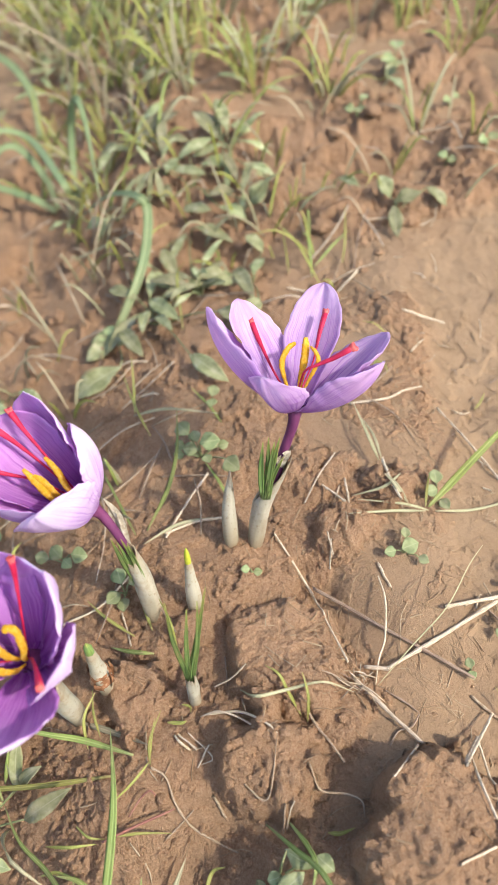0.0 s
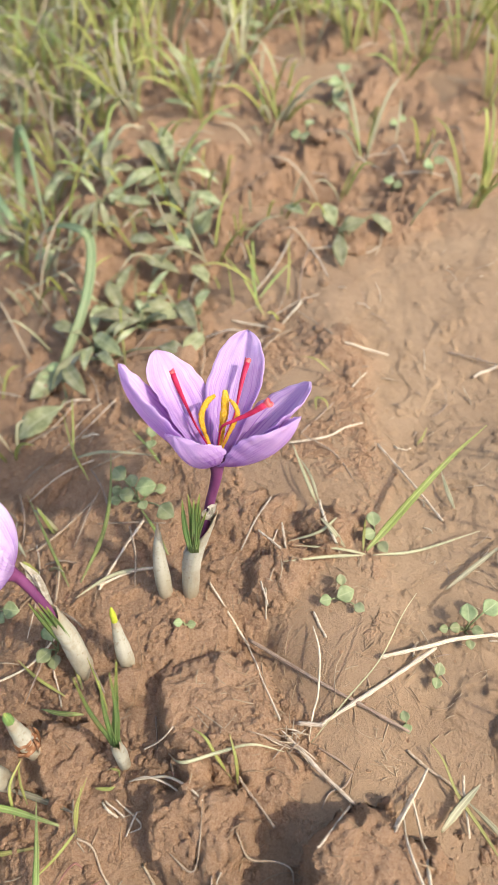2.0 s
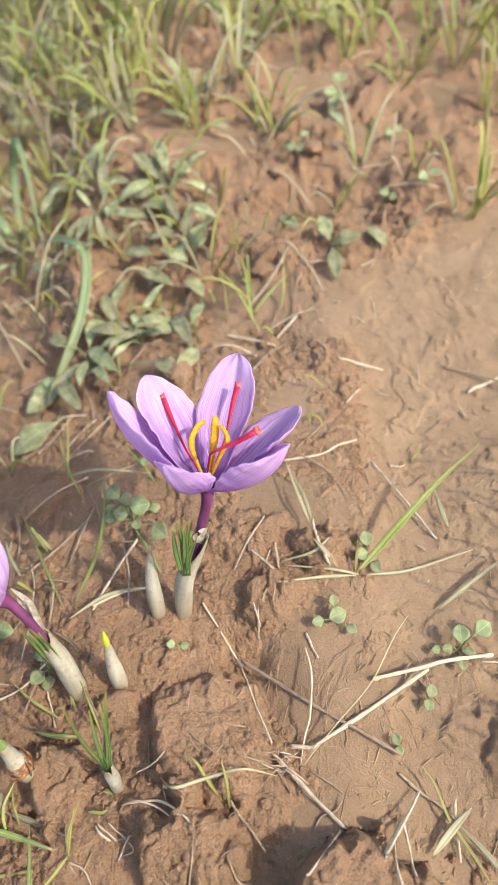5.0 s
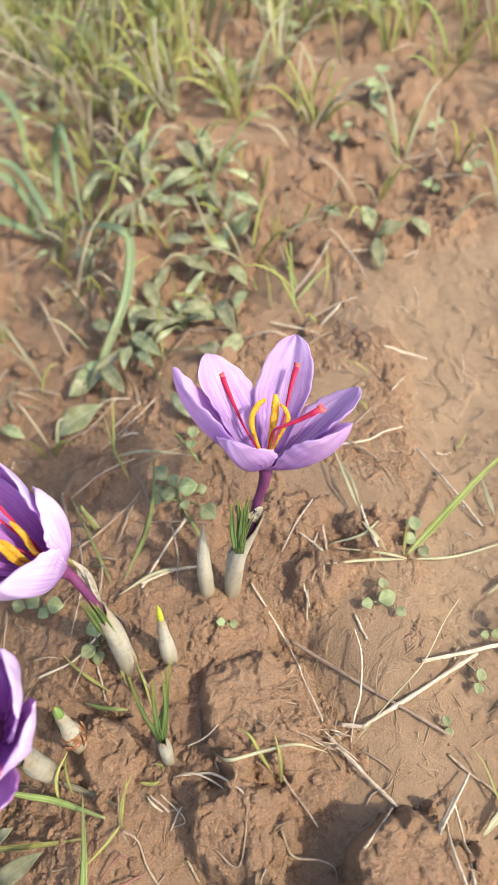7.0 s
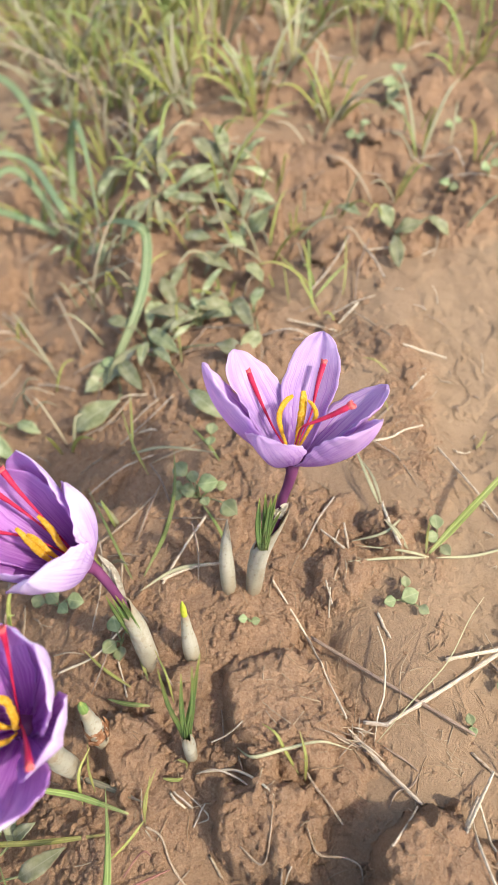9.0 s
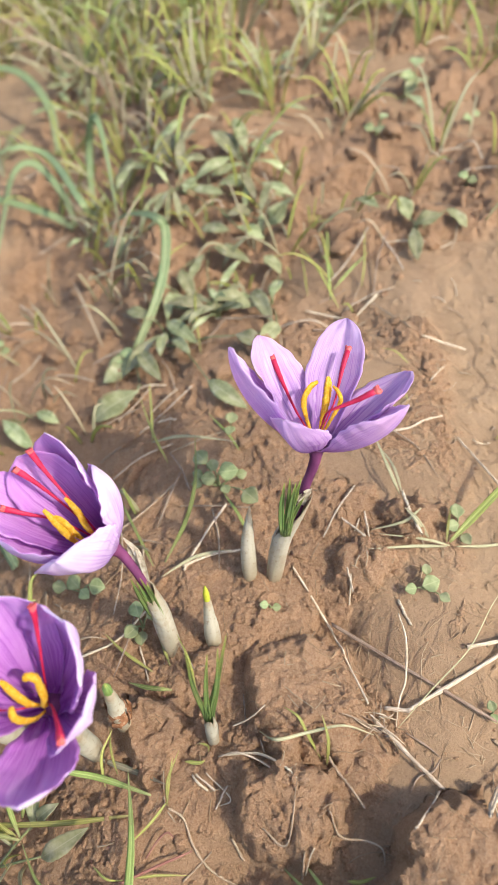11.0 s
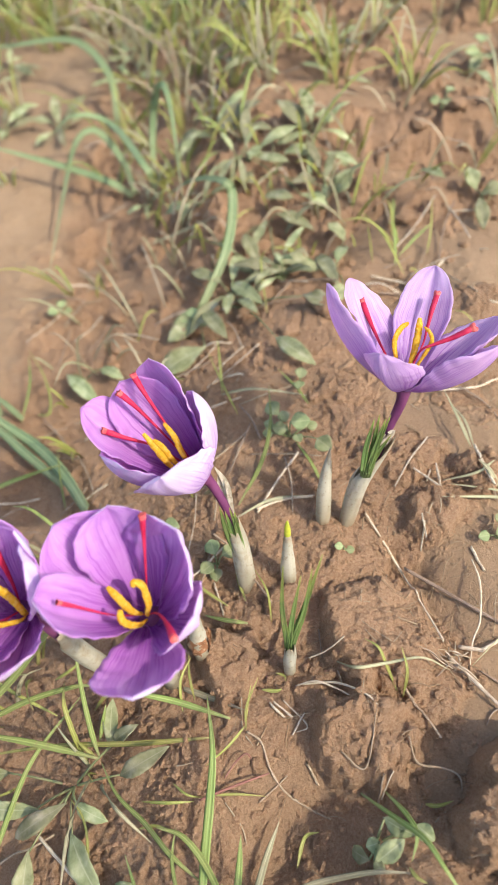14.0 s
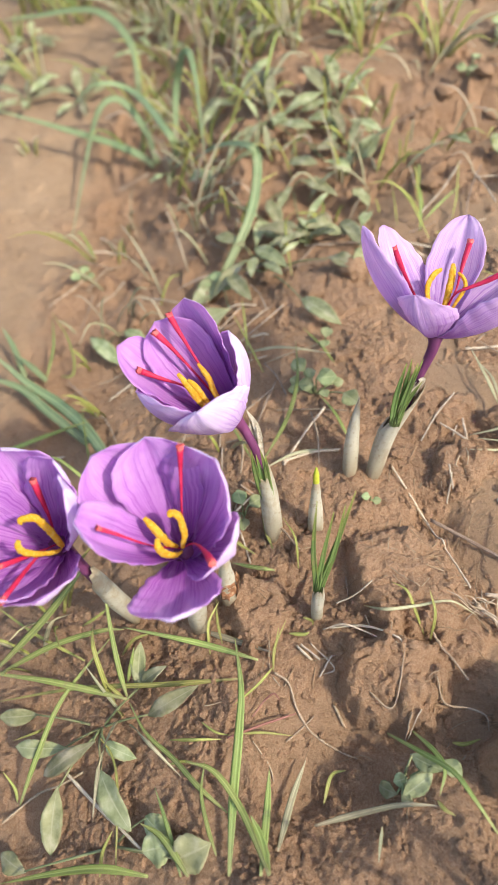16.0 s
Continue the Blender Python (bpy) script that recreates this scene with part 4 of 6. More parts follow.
bud("closed pale crocus bud beside the open flower", (-0.0078, -0.0006, gz(-0.0078, -0.0006)), (-0.0060, 0.0105, 0.0300), 0.0026, seed=3, r_top=0.10, lean=(-0.0006, 0, 0))
bud("short pale crocus sprout with a yellow tip", (-0.0194, -0.0230, gz(-0.0194, -0.0230)), (-0.0195, -0.0160, 0.0195), 0.0026, 0.006, SHOOT_TIP, seed=4, r_top=0.42)
bud("brown-stained crocus stub with a green tip in soil", (-0.0468, -0.0462, gz(-0.0468, -0.0462)), (-0.0466, -0.0430, 0.0190), 0.0030, 0.005, CROCUS_LEAF, seed=6, r_top=0.5, stain=True)


def leafy_shoot():
    """Four narrow leaves out of a short sleeve."""
    base = Vector((-0.0185, -0.0516, gz(-0.0185, -0.0516)))
    t = thing("crocus_shoot", base, "young crocus shoot with four narrow green leaves", "sprout", "crocus sprouts")
    neck = base + Vector((0.0004, 0.0034, 0.0170))
    part("sheath", sheath_mesh(base - Vector((0, 0, 0.002)), neck, 0.0018, 0.0017, 8, 0.10), t, "short pale sleeve")
    for k, (tip, w) in enumerate((((-0.0194, -0.0425, 0.0528), 0.0016), ((-0.0149, -0.0416, 0.0459), 0.0015), ((-0.0095, -0.0387, 0.0522), 0.0017), ((-0.0120, -0.0405, 0.0480), 0.0016))):
        foot = base.lerp(neck, 0.5) + Vector((0.0006 * (k - 1.5), 0, 0))
        mid = neck.lerp(Vector(tip), 0.45) + Vector((0.0009 * (k - 1.5), 0, 0.001))
        part("leaf", blade_mesh("leaf", (foot, neck + Vector((0.0006 * (k - 1.5), 0, 0)), mid, tip), w, CROCUS_LEAF, 12, 0.5, (0, -0.8, 0.6), 0.5, 0.9), t, "narrow dark green leaf")


leafy_shoot()

# ---- straw, grass and weeds where they lie ----
counter = iter(range(1, 100000))


def laid(points):
    return [(x, y, gz(x, y, lift)) for x, y, lift in points]


def own(name, me, label, category, group):
    """A thing that is one mesh, with its origin at its middle."""
    at = sum((v.co for v in me.vertices), Vector()) / len(me.vertices)
    me.transform(Matrix.Translation(-at))
    ob = new(name, me)
    ob.location = at
    return tagged(ob, label, category, group)


def draped(points, r):
    """Places along a stalk, held clear of the ground under it."""
    return [(p.x, p.y, max(p.z, gz(p.x, p.y, r * 0.7))) for p in spline(laid(points), 5 * (len(points) - 1))]


def straw(width, *points):
    k = next(counter)
    r = width * 0.42
    me = stalk_mesh("straw", draped(points, r), r, STRAW, k)
    return own("straw", me, "pale dry straw lying on the soil", "straw", "dry straw")


def grey_straw(width, *points):
    k = next(counter)
    r = width * 0.4
    me = stalk_mesh("straw", draped(points, r), r, STRAW_GREY, k, 0.8)
    return own("straw", me, "weathered grey straw lying on the soil", "straw", "dry straw")


def rootlet(width, *points):
    k = next(counter)
    r = width / 2
    me = tube_mesh("rootlet", laid(points), (r * 0.6, r, r * 0.9, r * 0.8, r * 0.3), STRAW_GREY if k % 3 else STRAW, 10 + 4 * len(points), 6, 0.3, k)
    return own("rootlet", me, "thin dry rootlet curling over the soil", "root", "dry rootlets")


def red_runner(width, *points):
    k = next(counter)
    r = width * 0.35
    me = tube_mesh("runner", laid(points), (r * 0.8, r, r, r * 0.9, r * 0.5), REDSTEM, 8 + 4 * len(points), 8, 0.15, k)
    return own("runner", me, "reddish creeping stem on the soil", "stem", "red runners")


def a_blade(width, points, mat, label, group, fold=0.3):
    k = next(counter)
    rnd = random.Random(k)
    pts = laid(points)
    if points[0][2] > points[-1][2] + 0.001:
        pts = pts[::-1]
    facing = Vector((0.35 * (rnd.random() - 0.5), -0.35 - 0.3 * rnd.random(), 1))
    me = blade_mesh("grass_blade", pts, width, mat, 8 + 4 * len(points), fold, facing, 0.15, 0.3, 50 * (rnd.random() - 0.5))
    return own("grass", me, label, "grass", group)


def grass_blade(width, *points):
    return a_blade(width * 0.85, points, GRASS, "fresh green grass blade over the soil", "grass blades")


def yellow_blade(width, *points):
    return a_blade(width * 0.58, points, GRASS_YELLOW, "thin yellowing grass blade over the soil", "grass blades")


def lush_blade(width, *points):
    return a_blade(width, points, GRASS_LUSH, "bright green grass blade arching over the soil", "grass blades", 0.5)


def pale_blade(width, *points):
    return a_blade(width * 0.72, points, GRASS_PALE, "pale withered grass blade on the soil", "grass blades", 0.2)


def leek_clump(*leaves):
    x = sum(l[1][0] for l in leaves) / len(leaves)
    y = sum(l[1][1] for l in leaves) / len(leaves)
    t = thing("leek_clump", (x, y, gz(x, y)), "clump of arching blue-green strap leaves", "plant", "strap-leaved plants")
    for width, *points in leaves:
        k = next(counter)
        pts = laid(points)
        if points[0][2] > points[-1][2] + 0.0001:
            pts = pts[::-1]
        part("leaf", blade_mesh("leaf", pts, width, LEEK, 30, 0.35, (0.1, -0.7, 0.8), 0.15, 0.8, 15), t)
    return t


def weed(*leaves):
    """Broad leaves on short stalks from one root."""
    k = next(counter)
    x = sum(l[1][0] for l in leaves) / len(leaves)
    y = sum(l[1][1] for l in leaves) / len(leaves)
    t = thing("weed", (x, y, gz(x, y)), "low weed with broad grey-green leaves", "weed", "broad-leaved weeds")
    root = Vector((x, y, gz(x, y) - 0.001))
    for width, a, b in leaves:
        k = next(counter)
        rnd = random.Random(k)
        p, q = (Vector(v) for v in laid((a, b)))
        if (q - root).length < (p - root).length:
            p, q = q, p
        facing = Vector((0.6 * (rnd.random() - 0.5), -0.35 + 0.5 * (rnd.random() - 0.5), 1))
        width *= 1.3 if p.y > 0.06 else 1.0
        part("leaf", leaf_mesh("leaf", p, q, width, WEED, facing, 0.10 + 0.1 * rnd.random(), 0.22, 0.42 + 0.12 * rnd.random(), 22, 6, k, 0.22, 2.3, 0.05), t)
        if (p - root).length < 0.05:
            mid = root.lerp(p, 0.5) + Vector((0, 0, 0.002))
            part("stalk", tube_mesh("stalk", (root, mid, p + (q - p) * 0.06), (0.0005, 0.0004, 0.0003), GREEN_STEM, 8, 6, 0.1, k), t)
    return t


def seedling(*leaves):
    """Small rounded leaves on threads from one point."""
    k = next(counter)
    x = sum(l[0] for l in leaves) / len(leaves)
    y = sum(l[1] for l in leaves) / len(leaves)
    t = thing("seedling", (x, y, gz(x, y)), "tiny seedling with rounded grey-green leaves", "seedling", "seedlings")
    root = Vector((x, y, gz(x, y) - 0.001))
    for lx, ly, lift, r in leaves:
        k = next(counter)
        rnd = random.Random(k)
        c = Vector((lx, ly, gz(lx, ly, lift)))
        away = Vector((lx - x + 1e-5, ly - y, 0)).normalized()
        p, q = c - away * r, c + away * r + Vector((0, 0, 0.0004))
        facing = Vector((0.5 * (rnd.random() - 0.5), -0.5 + 0.4 * (rnd.random() - 0.5), 1))
        p, q = c + (p - c) * 1.08, c + (q - c) * 1.08
        part("leaf", leaf_mesh("leaf", p, q, r * 2.0, CLOVER, facing, 0.06, 0.26, 0.42, 10, 6, k, 0.10, 2.4), t)
        part("stalk", tube_mesh("stalk", (root, root.lerp(p, 0.6) + Vector((0, 0, 0.001)), p), (0.0004, 0.0003, 0.0003), GREEN_STEM, 6, 6, 0.1, k), t)
    return t


# straw and stubble on the bed
straw(0.001, (0.0384, 0.0570, 0.0025), (0.0529, 0.0584, 0.0014), (0.0599, 0.0627, 0.0018), (0.0673, 0.0657, 0.0011))
straw(0.001, (0.0724, 0.0570, 0.0010), (0.0809, 0.0422, 0.0023), (0.0915, 0.0247, 0.0006))
straw(0.0009, (0.0297, 0.0298, 0.0046), (0.0236, 0.0228, 0.0014), (0.0181, 0.0142, 0.0013))
straw(0.0013, (0.0468, 0.0283, 0.0049), (0.0474, 0.0208, 0.0010), (0.0507, 0.0102, 0.0045))
straw(0.0011, (0.0330, 0.0221, 0.0020), (0.0337, 0.0129, 0.0006))
straw(0.0009, (0.0312, 0.0209, 0.0006), (0.0293, 0.0158, 0.0006))
straw(0.001, (0.0661, 0.0853, 0.0006), (0.0739, 0.0954, 0.0007))
straw(0.0015, (0.1192, 0.0938, 0.0009), (0.1271, 0.0970, 0.0008), (0.1354, 0.1000, 0.0010))
grey_straw(0.001, (0.0431, 0.0624, 0.0009), (0.0496, 0.0688, 0.0007), (0.0574, 0.0765, 0.0008))
straw(0.0009, (0.0262, -0.0029, 0.0006), (0.0255, -0.0095, 0.0006))
straw(0.0012, (0.0412, -0.0107, 0.0007), (0.0426, -0.0148, 0.0005), (0.0441, -0.0185, 0.0006))
rootlet(0.0007, (0.0404, -0.0153, 0.002), (0.0415, -0.0239, 0.004), (0.0400, -0.0358, 0.005), (0.0380, -0.0409, 0.002), (0.0361, -0.0485, 0.0006))
grey_straw(0.0015, (0.0195, -0.0164, 0.0048), (0.0435, -0.0335, 0.0011), (0.0655, -0.0467, 0.0028))
straw(0.0017, (0.0338, -0.0434, 0.0023), (0.0401, -0.0440, 0.0025), (0.0420, -0.0430, 0.0021), (0.0569, -0.0351, 0.0009), (0.0774, -0.0236, 0.0046))
straw(0.0016, (0.0606, -0.0258, 0.0019), (0.0759, -0.0231, 0.0055), (0.0854, -0.0207, 0.0051), (0.1001, -0.0189, 0.0029))
straw(0.0015, (0.0299, -0.0470, 0.0019), (0.0382, -0.0561, 0.0029), (0.0466, -0.0648, 0.0018))
straw(0.001, (0.0072, 0.0029, 0.0020), (0.0191, -0.0172, 0.0025))
straw(0.0008, (0.0191, -0.0172, 0.0025), (0.0237, -0.0310, 0.0012), (0.0282, -0.0430, 0.0019))
rootlet(0.0007, (0.0476, -0.0573, 0.002), (0.0449, -0.0605, 0.0006), (0.0408, -0.0619, 0.0006), (0.0379, -0.0659, 0.0006))
rootlet(0.0008, (0.0389, -0.0501, 0.0006), (0.0443, -0.0535, 0.0006), (0.0478, -0.0565, 0.0006))
straw(0.0012, (0.0693, -0.0569, 0.0030), (0.0638, -0.0636, 0.0054), (0.0557, -0.0729, 0.0019))
straw(0.0016, (0.0637, -0.0632, 0.0019), (0.0597, -0.0678, 0.0050), (0.0560, -0.0721, 0.0019))
straw(0.0011, (0.0635, -0.0631, 0.0019), (0.0638, -0.0725, 0.0054), (0.0622, -0.0845, 0.0020))
grey_straw(0.0011, (0.0648, -0.0511, 0.0006), (0.0703, -0.0566, 0.0009), (0.0747, -0.0595, 0.0010), (0.0796, -0.0639, 0.0007))
straw(0.001, (0.0793, -0.0587, 0.0038), (0.0784, -0.0648, 0.0030), (0.0784, -0.0733, 0.0010))
straw(0.0009, (0.0725, -0.0210, 0.0006), (0.0709, -0.0248, 0.0007))
straw(0.001, (-0.0658, -0.0240, 0.0024), (-0.0526, -0.0200, 0.0021), (-0.0423, -0.0112, 0.0044))
straw(0.001, (-0.0452, -0.0214, 0.0008), (-0.0425, -0.0286, 0.0003), (-0.0410, -0.0328, 0.0009))
straw(0.0015, (-0.0310, 0.0035, 0.0006), (-0.0243, 0.0165, 0.0023), (-0.0169, 0.0277, 0.0030))
straw(0.0013, (-0.0312, 0.0046, 0.0013), (-0.0220, 0.0088, 0.0015), (-0.0113, 0.0103, 0.0015))
rootlet(0.0008, (-0.0218, 0.0260, 0.004), (-0.0191, 0.0152, 0.003), (-0.0185, 0.0031, 0.0006))
grey_straw(0.0011, (-0.0578, 0.0230, 0.0037), (-0.0476, 0.0311, 0.0011), (-0.0375, 0.0416, 0.0028))
grey_straw(0.0008, (-0.0763, 0.0658, 0.0008), (-0.0662, 0.0709, 0.0007))
straw(0.001, (-0.0243, -0.0610, 0.0010), (-0.0221, -0.0633, 0.0009), (-0.0199, -0.0646, 0.0010))
straw(0.0009, (-0.0172, -0.0692, 0.0007), (-0.0139, -0.0639, 0.0007))
rootlet(0.0007, (-0.0165, -0.0563, 0.0006), (-0.0107, -0.0561, 0.003), (-0.0042, -0.0584, 0.003), (0.0032, -0.0638, 0.0006))
rootlet(0.0006, (-0.0039, -0.0525, 0.0006), (-0.0028, -0.0560, 0.0006), (-0.0031, -0.0572, 0.0006))
rootlet(0.0006, (-0.0095, -0.0388, 0.0006), (-0.0084, -0.0480, 0.0006))
grey_straw(0.0011, (0.0157, -0.0572, 0.0035), (0.0180, -0.0608, 0.0008), (0.0211, -0.0644, 0.0004), (0.0248, -0.0697, 0.0051))
rootlet(0.0007, (0.0150, -0.0711, 0.0012), (0.0177, -0.0765, 0.003), (0.0244, -0.0774, 0.004), (0.0286, -0.0793, 0.003), (0.0291, -0.0830, 0.002))
grey_straw(0.0011, (0.0079, -0.0803, 0.0019), (0.0071, -0.0858, 0.0006))
grey_straw(0.0012, (-0.0129, -0.0762, 0.0007), (-0.0097, -0.0813, 0.0007))
grey_straw(0.0009, (-0.0308, -0.0695, 0.0022), (-0.0265, -0.0719, 0.0009), (-0.0238, -0.0783, 0.0008), (-0.0194, -0.0836, 0.0002), (-0.0118, -0.0873, 0.0005), (-0.0063, -0.0898, 0.0009))
straw(0.0015, (-0.0975, -0.0967, 0.0031), (-0.0805, -0.1079, 0.0029), (-0.0659, -0.1167, 0.0024))
grey_straw(0.0011, (-0.1190, -0.1111, 0.0035), (-0.1075, -0.1030, 0.0011), (-0.0990, -0.1006, 0.0015), (-0.0912, -0.0966, 0.0020))
rootlet(0.0006, (-0.0330, -0.0598, 0.0006), (-0.0324, -0.0680, 0.0006), (-0.0290, -0.0728, 0.0006))
rootlet(0.0006, (-0.0367, -0.0874, 0.0006), (-0.0315, -0.0934, 0.0006), (-0.0300, -0.0974, 0.0006))
straw(0.001, (-0.0024, -0.0450, 0.0022), (-0.0072, -0.0467, 0.0037), (-0.0123, -0.0481, 0.0014))
grey_straw(0.0008, (-0.0268, -0.0865, 0.0006), (-0.0220, -0.0825, 0.0003), (-0.0187, -0.0794, 0.0008))
rootlet(0.0006, (0.0428, 0.0594, 0.004), (0.0548, 0.0508, 0.0006), (0.0616, 0.0365, 0.0006))
rootlet(0.0006, (-0.0202, -0.0605, 0.0006), (-0.0130, -0.0668, 0.0006), (-0.0164, -0.0687, 0.0006))
straw(0.0009, (-0.0231, -0.0609, 0.0018), (-0.0174, -0.0650, 0.0017))
rootlet(0.0006, (-0.0034, -0.0748, 0.0006), (0.0033, -0.0785, 0.0006), (0.0065, -0.0638, 0.0006))
rootlet(0.0008, (-0.0144, -0.0560, 0.0006), (-0.0043, -0.0565, 0.002), (0.0036, -0.0612, 0.0006), (0.0065, -0.0638, 0.0006))
straw(0.0007, (0.0080, -0.0850, 0.0005), (0.0091, -0.0820, 0.0035), (0.0104, -0.0797, 0.0005))
straw(0.001, (0.0354, -0.0762, 0.0041), (0.0370, -0.0749, 0.0018), (0.0455, -0.0659, 0.0024))
straw(0.001, (0.0606, -0.0850, 0.0020), (0.0585, -0.0760, 0.0010), (0.0602, -0.0668, 0.0025))
straw(0.0009, (0.0488, -0.0948, 0.0005), (0.0589, -0.0911, 0.0007))
straw(0.0009, (0.0246, 0.0196, 0.0006), (0.0318, 0.0107, 0.0007))
straw(0.0009, (0.0248, -0.0023, 0.0042), (0.0265, -0.0078, 0.0048))
# a frayed knot of fibres where the straws cross
knot = random.Random(61)
for k in range(22):
    a, l = knot.random() * math.tau, 0.002 + 0.0075 * knot.random()
    kx, ky = 0.0315 + 0.0022 * knot.gauss(0, 1), -0.0478 + 0.0014 * knot.gauss(0, 1)
    rootlet(0.0003 + 0.0003 * knot.random(), (kx, ky, 0.0015), (kx + 0.5 * l * math.cos(a), ky + 0.5 * l * math.sin(a), 0.0035), (kx + l * math.cos(a), ky + l * math.sin(a), 0.001 + 0.004 * knot.random()))
# dry pale blades lying about
pale_blade(0.003, (0.0833, -0.0612, 0.005), (0.0777, -0.0656, 0.004), (0.0704, -0.0721, 0.002))
pale_blade(0.002, (0.0787, -0.0649, 0.004), (0.0845, -0.0711, 0.003), (0.0893, -0.0771, 0.002))
pale_blade(0.002, (0.0942, 0.0435, 0.005), (0.0950, 0.0365, 0.004), (0.0966, 0.0291, 0.002))
pale_blade(0.0024, (-0.0182, -0.1079, 0.002), (-0.0077, -0.1049, 0.005), (0.0035, -0.1029, 0.005), (0.0138, -0.1025, 0.002))
pale_blade(0.0026, (-0.0209, -0.0912, 0.004), (-0.0246, -0.1017, 0.005), (-0.0277, -0.1148, 0.002))
pale_blade(0.001, (-0.0004, -0.1073, 0.0015), (-0.0020, -0.1156, 0.0015))
pale_blade(0.0022, (0.0459, 0.0195, 0.003), (0.0492, 0.0151, 0.003), (0.0538, 0.0113, 0.0015))
pale_blade(0.0015, (0.0457, 0.0281, 0.004), (0.0426, 0.0380, 0.006), (0.0391, 0.0542, 0.005))
pale_blade(0.0012, (0.0467, 0.0278, 0.004), (0.0446, 0.0377, 0.006), (0.0414, 0.0480, 0.004))
pale_blade(0.0012, (0.0517, 0.0198, 0.0015), (0.0454, 0.0153, 0.0015), (0.0347, 0.0150, 0.0015))
pale_blade(0.0026, (-0.0560, -0.0548, 0.0015), (-0.0433, -0.0590, 0.0015), (-0.0319, -0.0634, 0.0015))
pale_blade(0.0016, (-0.0146, 0.0107, 0.0015), (-0.0271, 0.0076, 0.003), (-0.0384, -0.0001, 0.002))
# grass on the bed
lush_blade(0.0026, (0.0609, 0.0100, 0.002), (0.0689, 0.0172, 0.008), (0.0793, 0.0258, 0.016), (0.0927, 0.0372, 0.023), (0.1069, 0.0469, 0.028))
pale_blade(0.0011, (0.0630, 0.0084, 0.002), (0.0793, 0.0114, 0.003), (0.1023, 0.0178, 0.005))
pale_blade(0.0013, (0.0595, 0.0082, 0.002), (0.0475, 0.0074, 0.003), (0.0324, 0.0047, 0.002))
pale_blade(0.001, (0.0606, 0.0085, 0.002), (0.0515, 0.0094, 0.004), (0.0366, 0.0124, 0.003))
yellow_blade(0.0014, (0.0597, 0.0098, 0.002), (0.0606, 0.0152, 0.005), (0.0612, 0.0183, 0.009))
yellow_blade(0.0015, (0.0888, 0.0597, 0.001), (0.0915, 0.0626, 0.003), (0.0938, 0.0664, 0.005))
yellow_blade(0.0012, (0.0463, 0.0966, 0.008), (0.0519, 0.0942, 0.008), (0.0575, 0.0920, 0.002))
yellow_blade(0.0014, (0.0500, 0.0733, 0.001), (0.0504, 0.0777, 0.003), (0.0538, 0.0762, 0.003), (0.0549, 0.0728, 0.001))
pale_blade(0.0022, (0.0867, -0.0021, 0.002), (0.0997, 0.0064, 0.004), (0.1136, 0.0153, 0.005))
pale_blade(0.0004, (0.0366, -0.0488, 0.001), (0.0478, -0.0387, 0.006), (0.0585, -0.0295, 0.011), (0.0669, -0.0174, 0.015), (0.0723, -0.0110, 0.018))
yellow_blade(0.0014, (0.0708, -0.0501, 0.006), (0.0740, -0.0551, 0.005), (0.0766, -0.0634, 0.004), (0.0813, -0.0716, 0.003), (0.0860, -0.0808, 0.002))
pale_blade(0.0011, (-0.0043, -0.0506, 0.003), (0.0010, -0.0547, 0.003), (0.0102, -0.0523, 0.005), (0.0200, -0.0508, 0.006), (0.0290, -0.0515, 0.003))
yellow_blade(0.0013, (0.0035, -0.0459, 0.005), (0.0074, -0.0489, 0.005), (0.0100, -0.0529, 0.004), (0.0135, -0.0574, 0.001))
yellow_blade(0.0013, (0.0141, -0.0482, 0.005), (0.0155, -0.0543, 0.004), (0.0151, -0.0590, 0.001))
yellow_blade(0.0016, (-0.0565, -0.0184, 0.005), (-0.0495, -0.0243, 0.004), (-0.0395, -0.0305, 0.002))
grass_blade(0.0015, (-0.0470, -0.0338, 0.004), (-0.0400, -0.0361, 0.004), (-0.0324, -0.0367, 0.002))
yellow_blade(0.0013, (-0.0499, -0.0484, 0.009), (-0.0526, -0.0557, 0.007), (-0.0520, -0.0630, 0.002))
yellow_blade(0.0011, (-0.0315, -0.0674, 0.001), (-0.0359, -0.0733, 0.003), (-0.0425, -0.0789, 0.002))
yellow_blade(0.001, (-0.0301, -0.0568, 0.005), (-0.0310, -0.0624, 0.003), (-0.0316, -0.0671, 0.001))
yellow_blade(0.0015, (-0.0373, -0.0196, 0.009), (-0.0361, -0.0233, 0.006), (-0.0335, -0.0292, 0.002))
yellow_blade(0.001, (-0.0302, -0.0226, 0.009), (-0.0258, -0.0306, 0.006), (-0.0246, -0.0363, 0.003))
yellow_blade(0.0018, (-0.0270, -0.0571, 0.0015), (-0.0226, -0.0578, 0.0015), (-0.0206, -0.0573, 0.0015))
grass_blade(0.003, (-0.0400, -0.1212, 0.002), (-0.0405, -0.1036, 0.006), (-0.0402, -0.0868, 0.008), (-0.0403, -0.0750, 0.008), (-0.0438, -0.0593, 0.007))
red_runner(0.0012, (-0.0441, -0.0875, 0.002), (-0.0368, -0.0845, 0.003), (-0.0302, -0.0819, 0.003), (-0.0241, -0.0795, 0.002))
red_runner(0.0008, (-0.0370, -0.0813, 0.002), (-0.0338, -0.0772, 0.003), (-0.0308, -0.0754, 0.004), (-0.0292, -0.0764, 0.003))
yellow_blade(0.0011, (-0.0522, -0.0835, 0.003), (-0.0474, -0.0865, 0.003), (-0.0430, -0.0867, 0.002))
yellow_blade(0.0011, (-0.0400, -0.0862, 0.003), (-0.0334, -0.0854, 0.003), (-0.0249, -0.0852, 0.002))
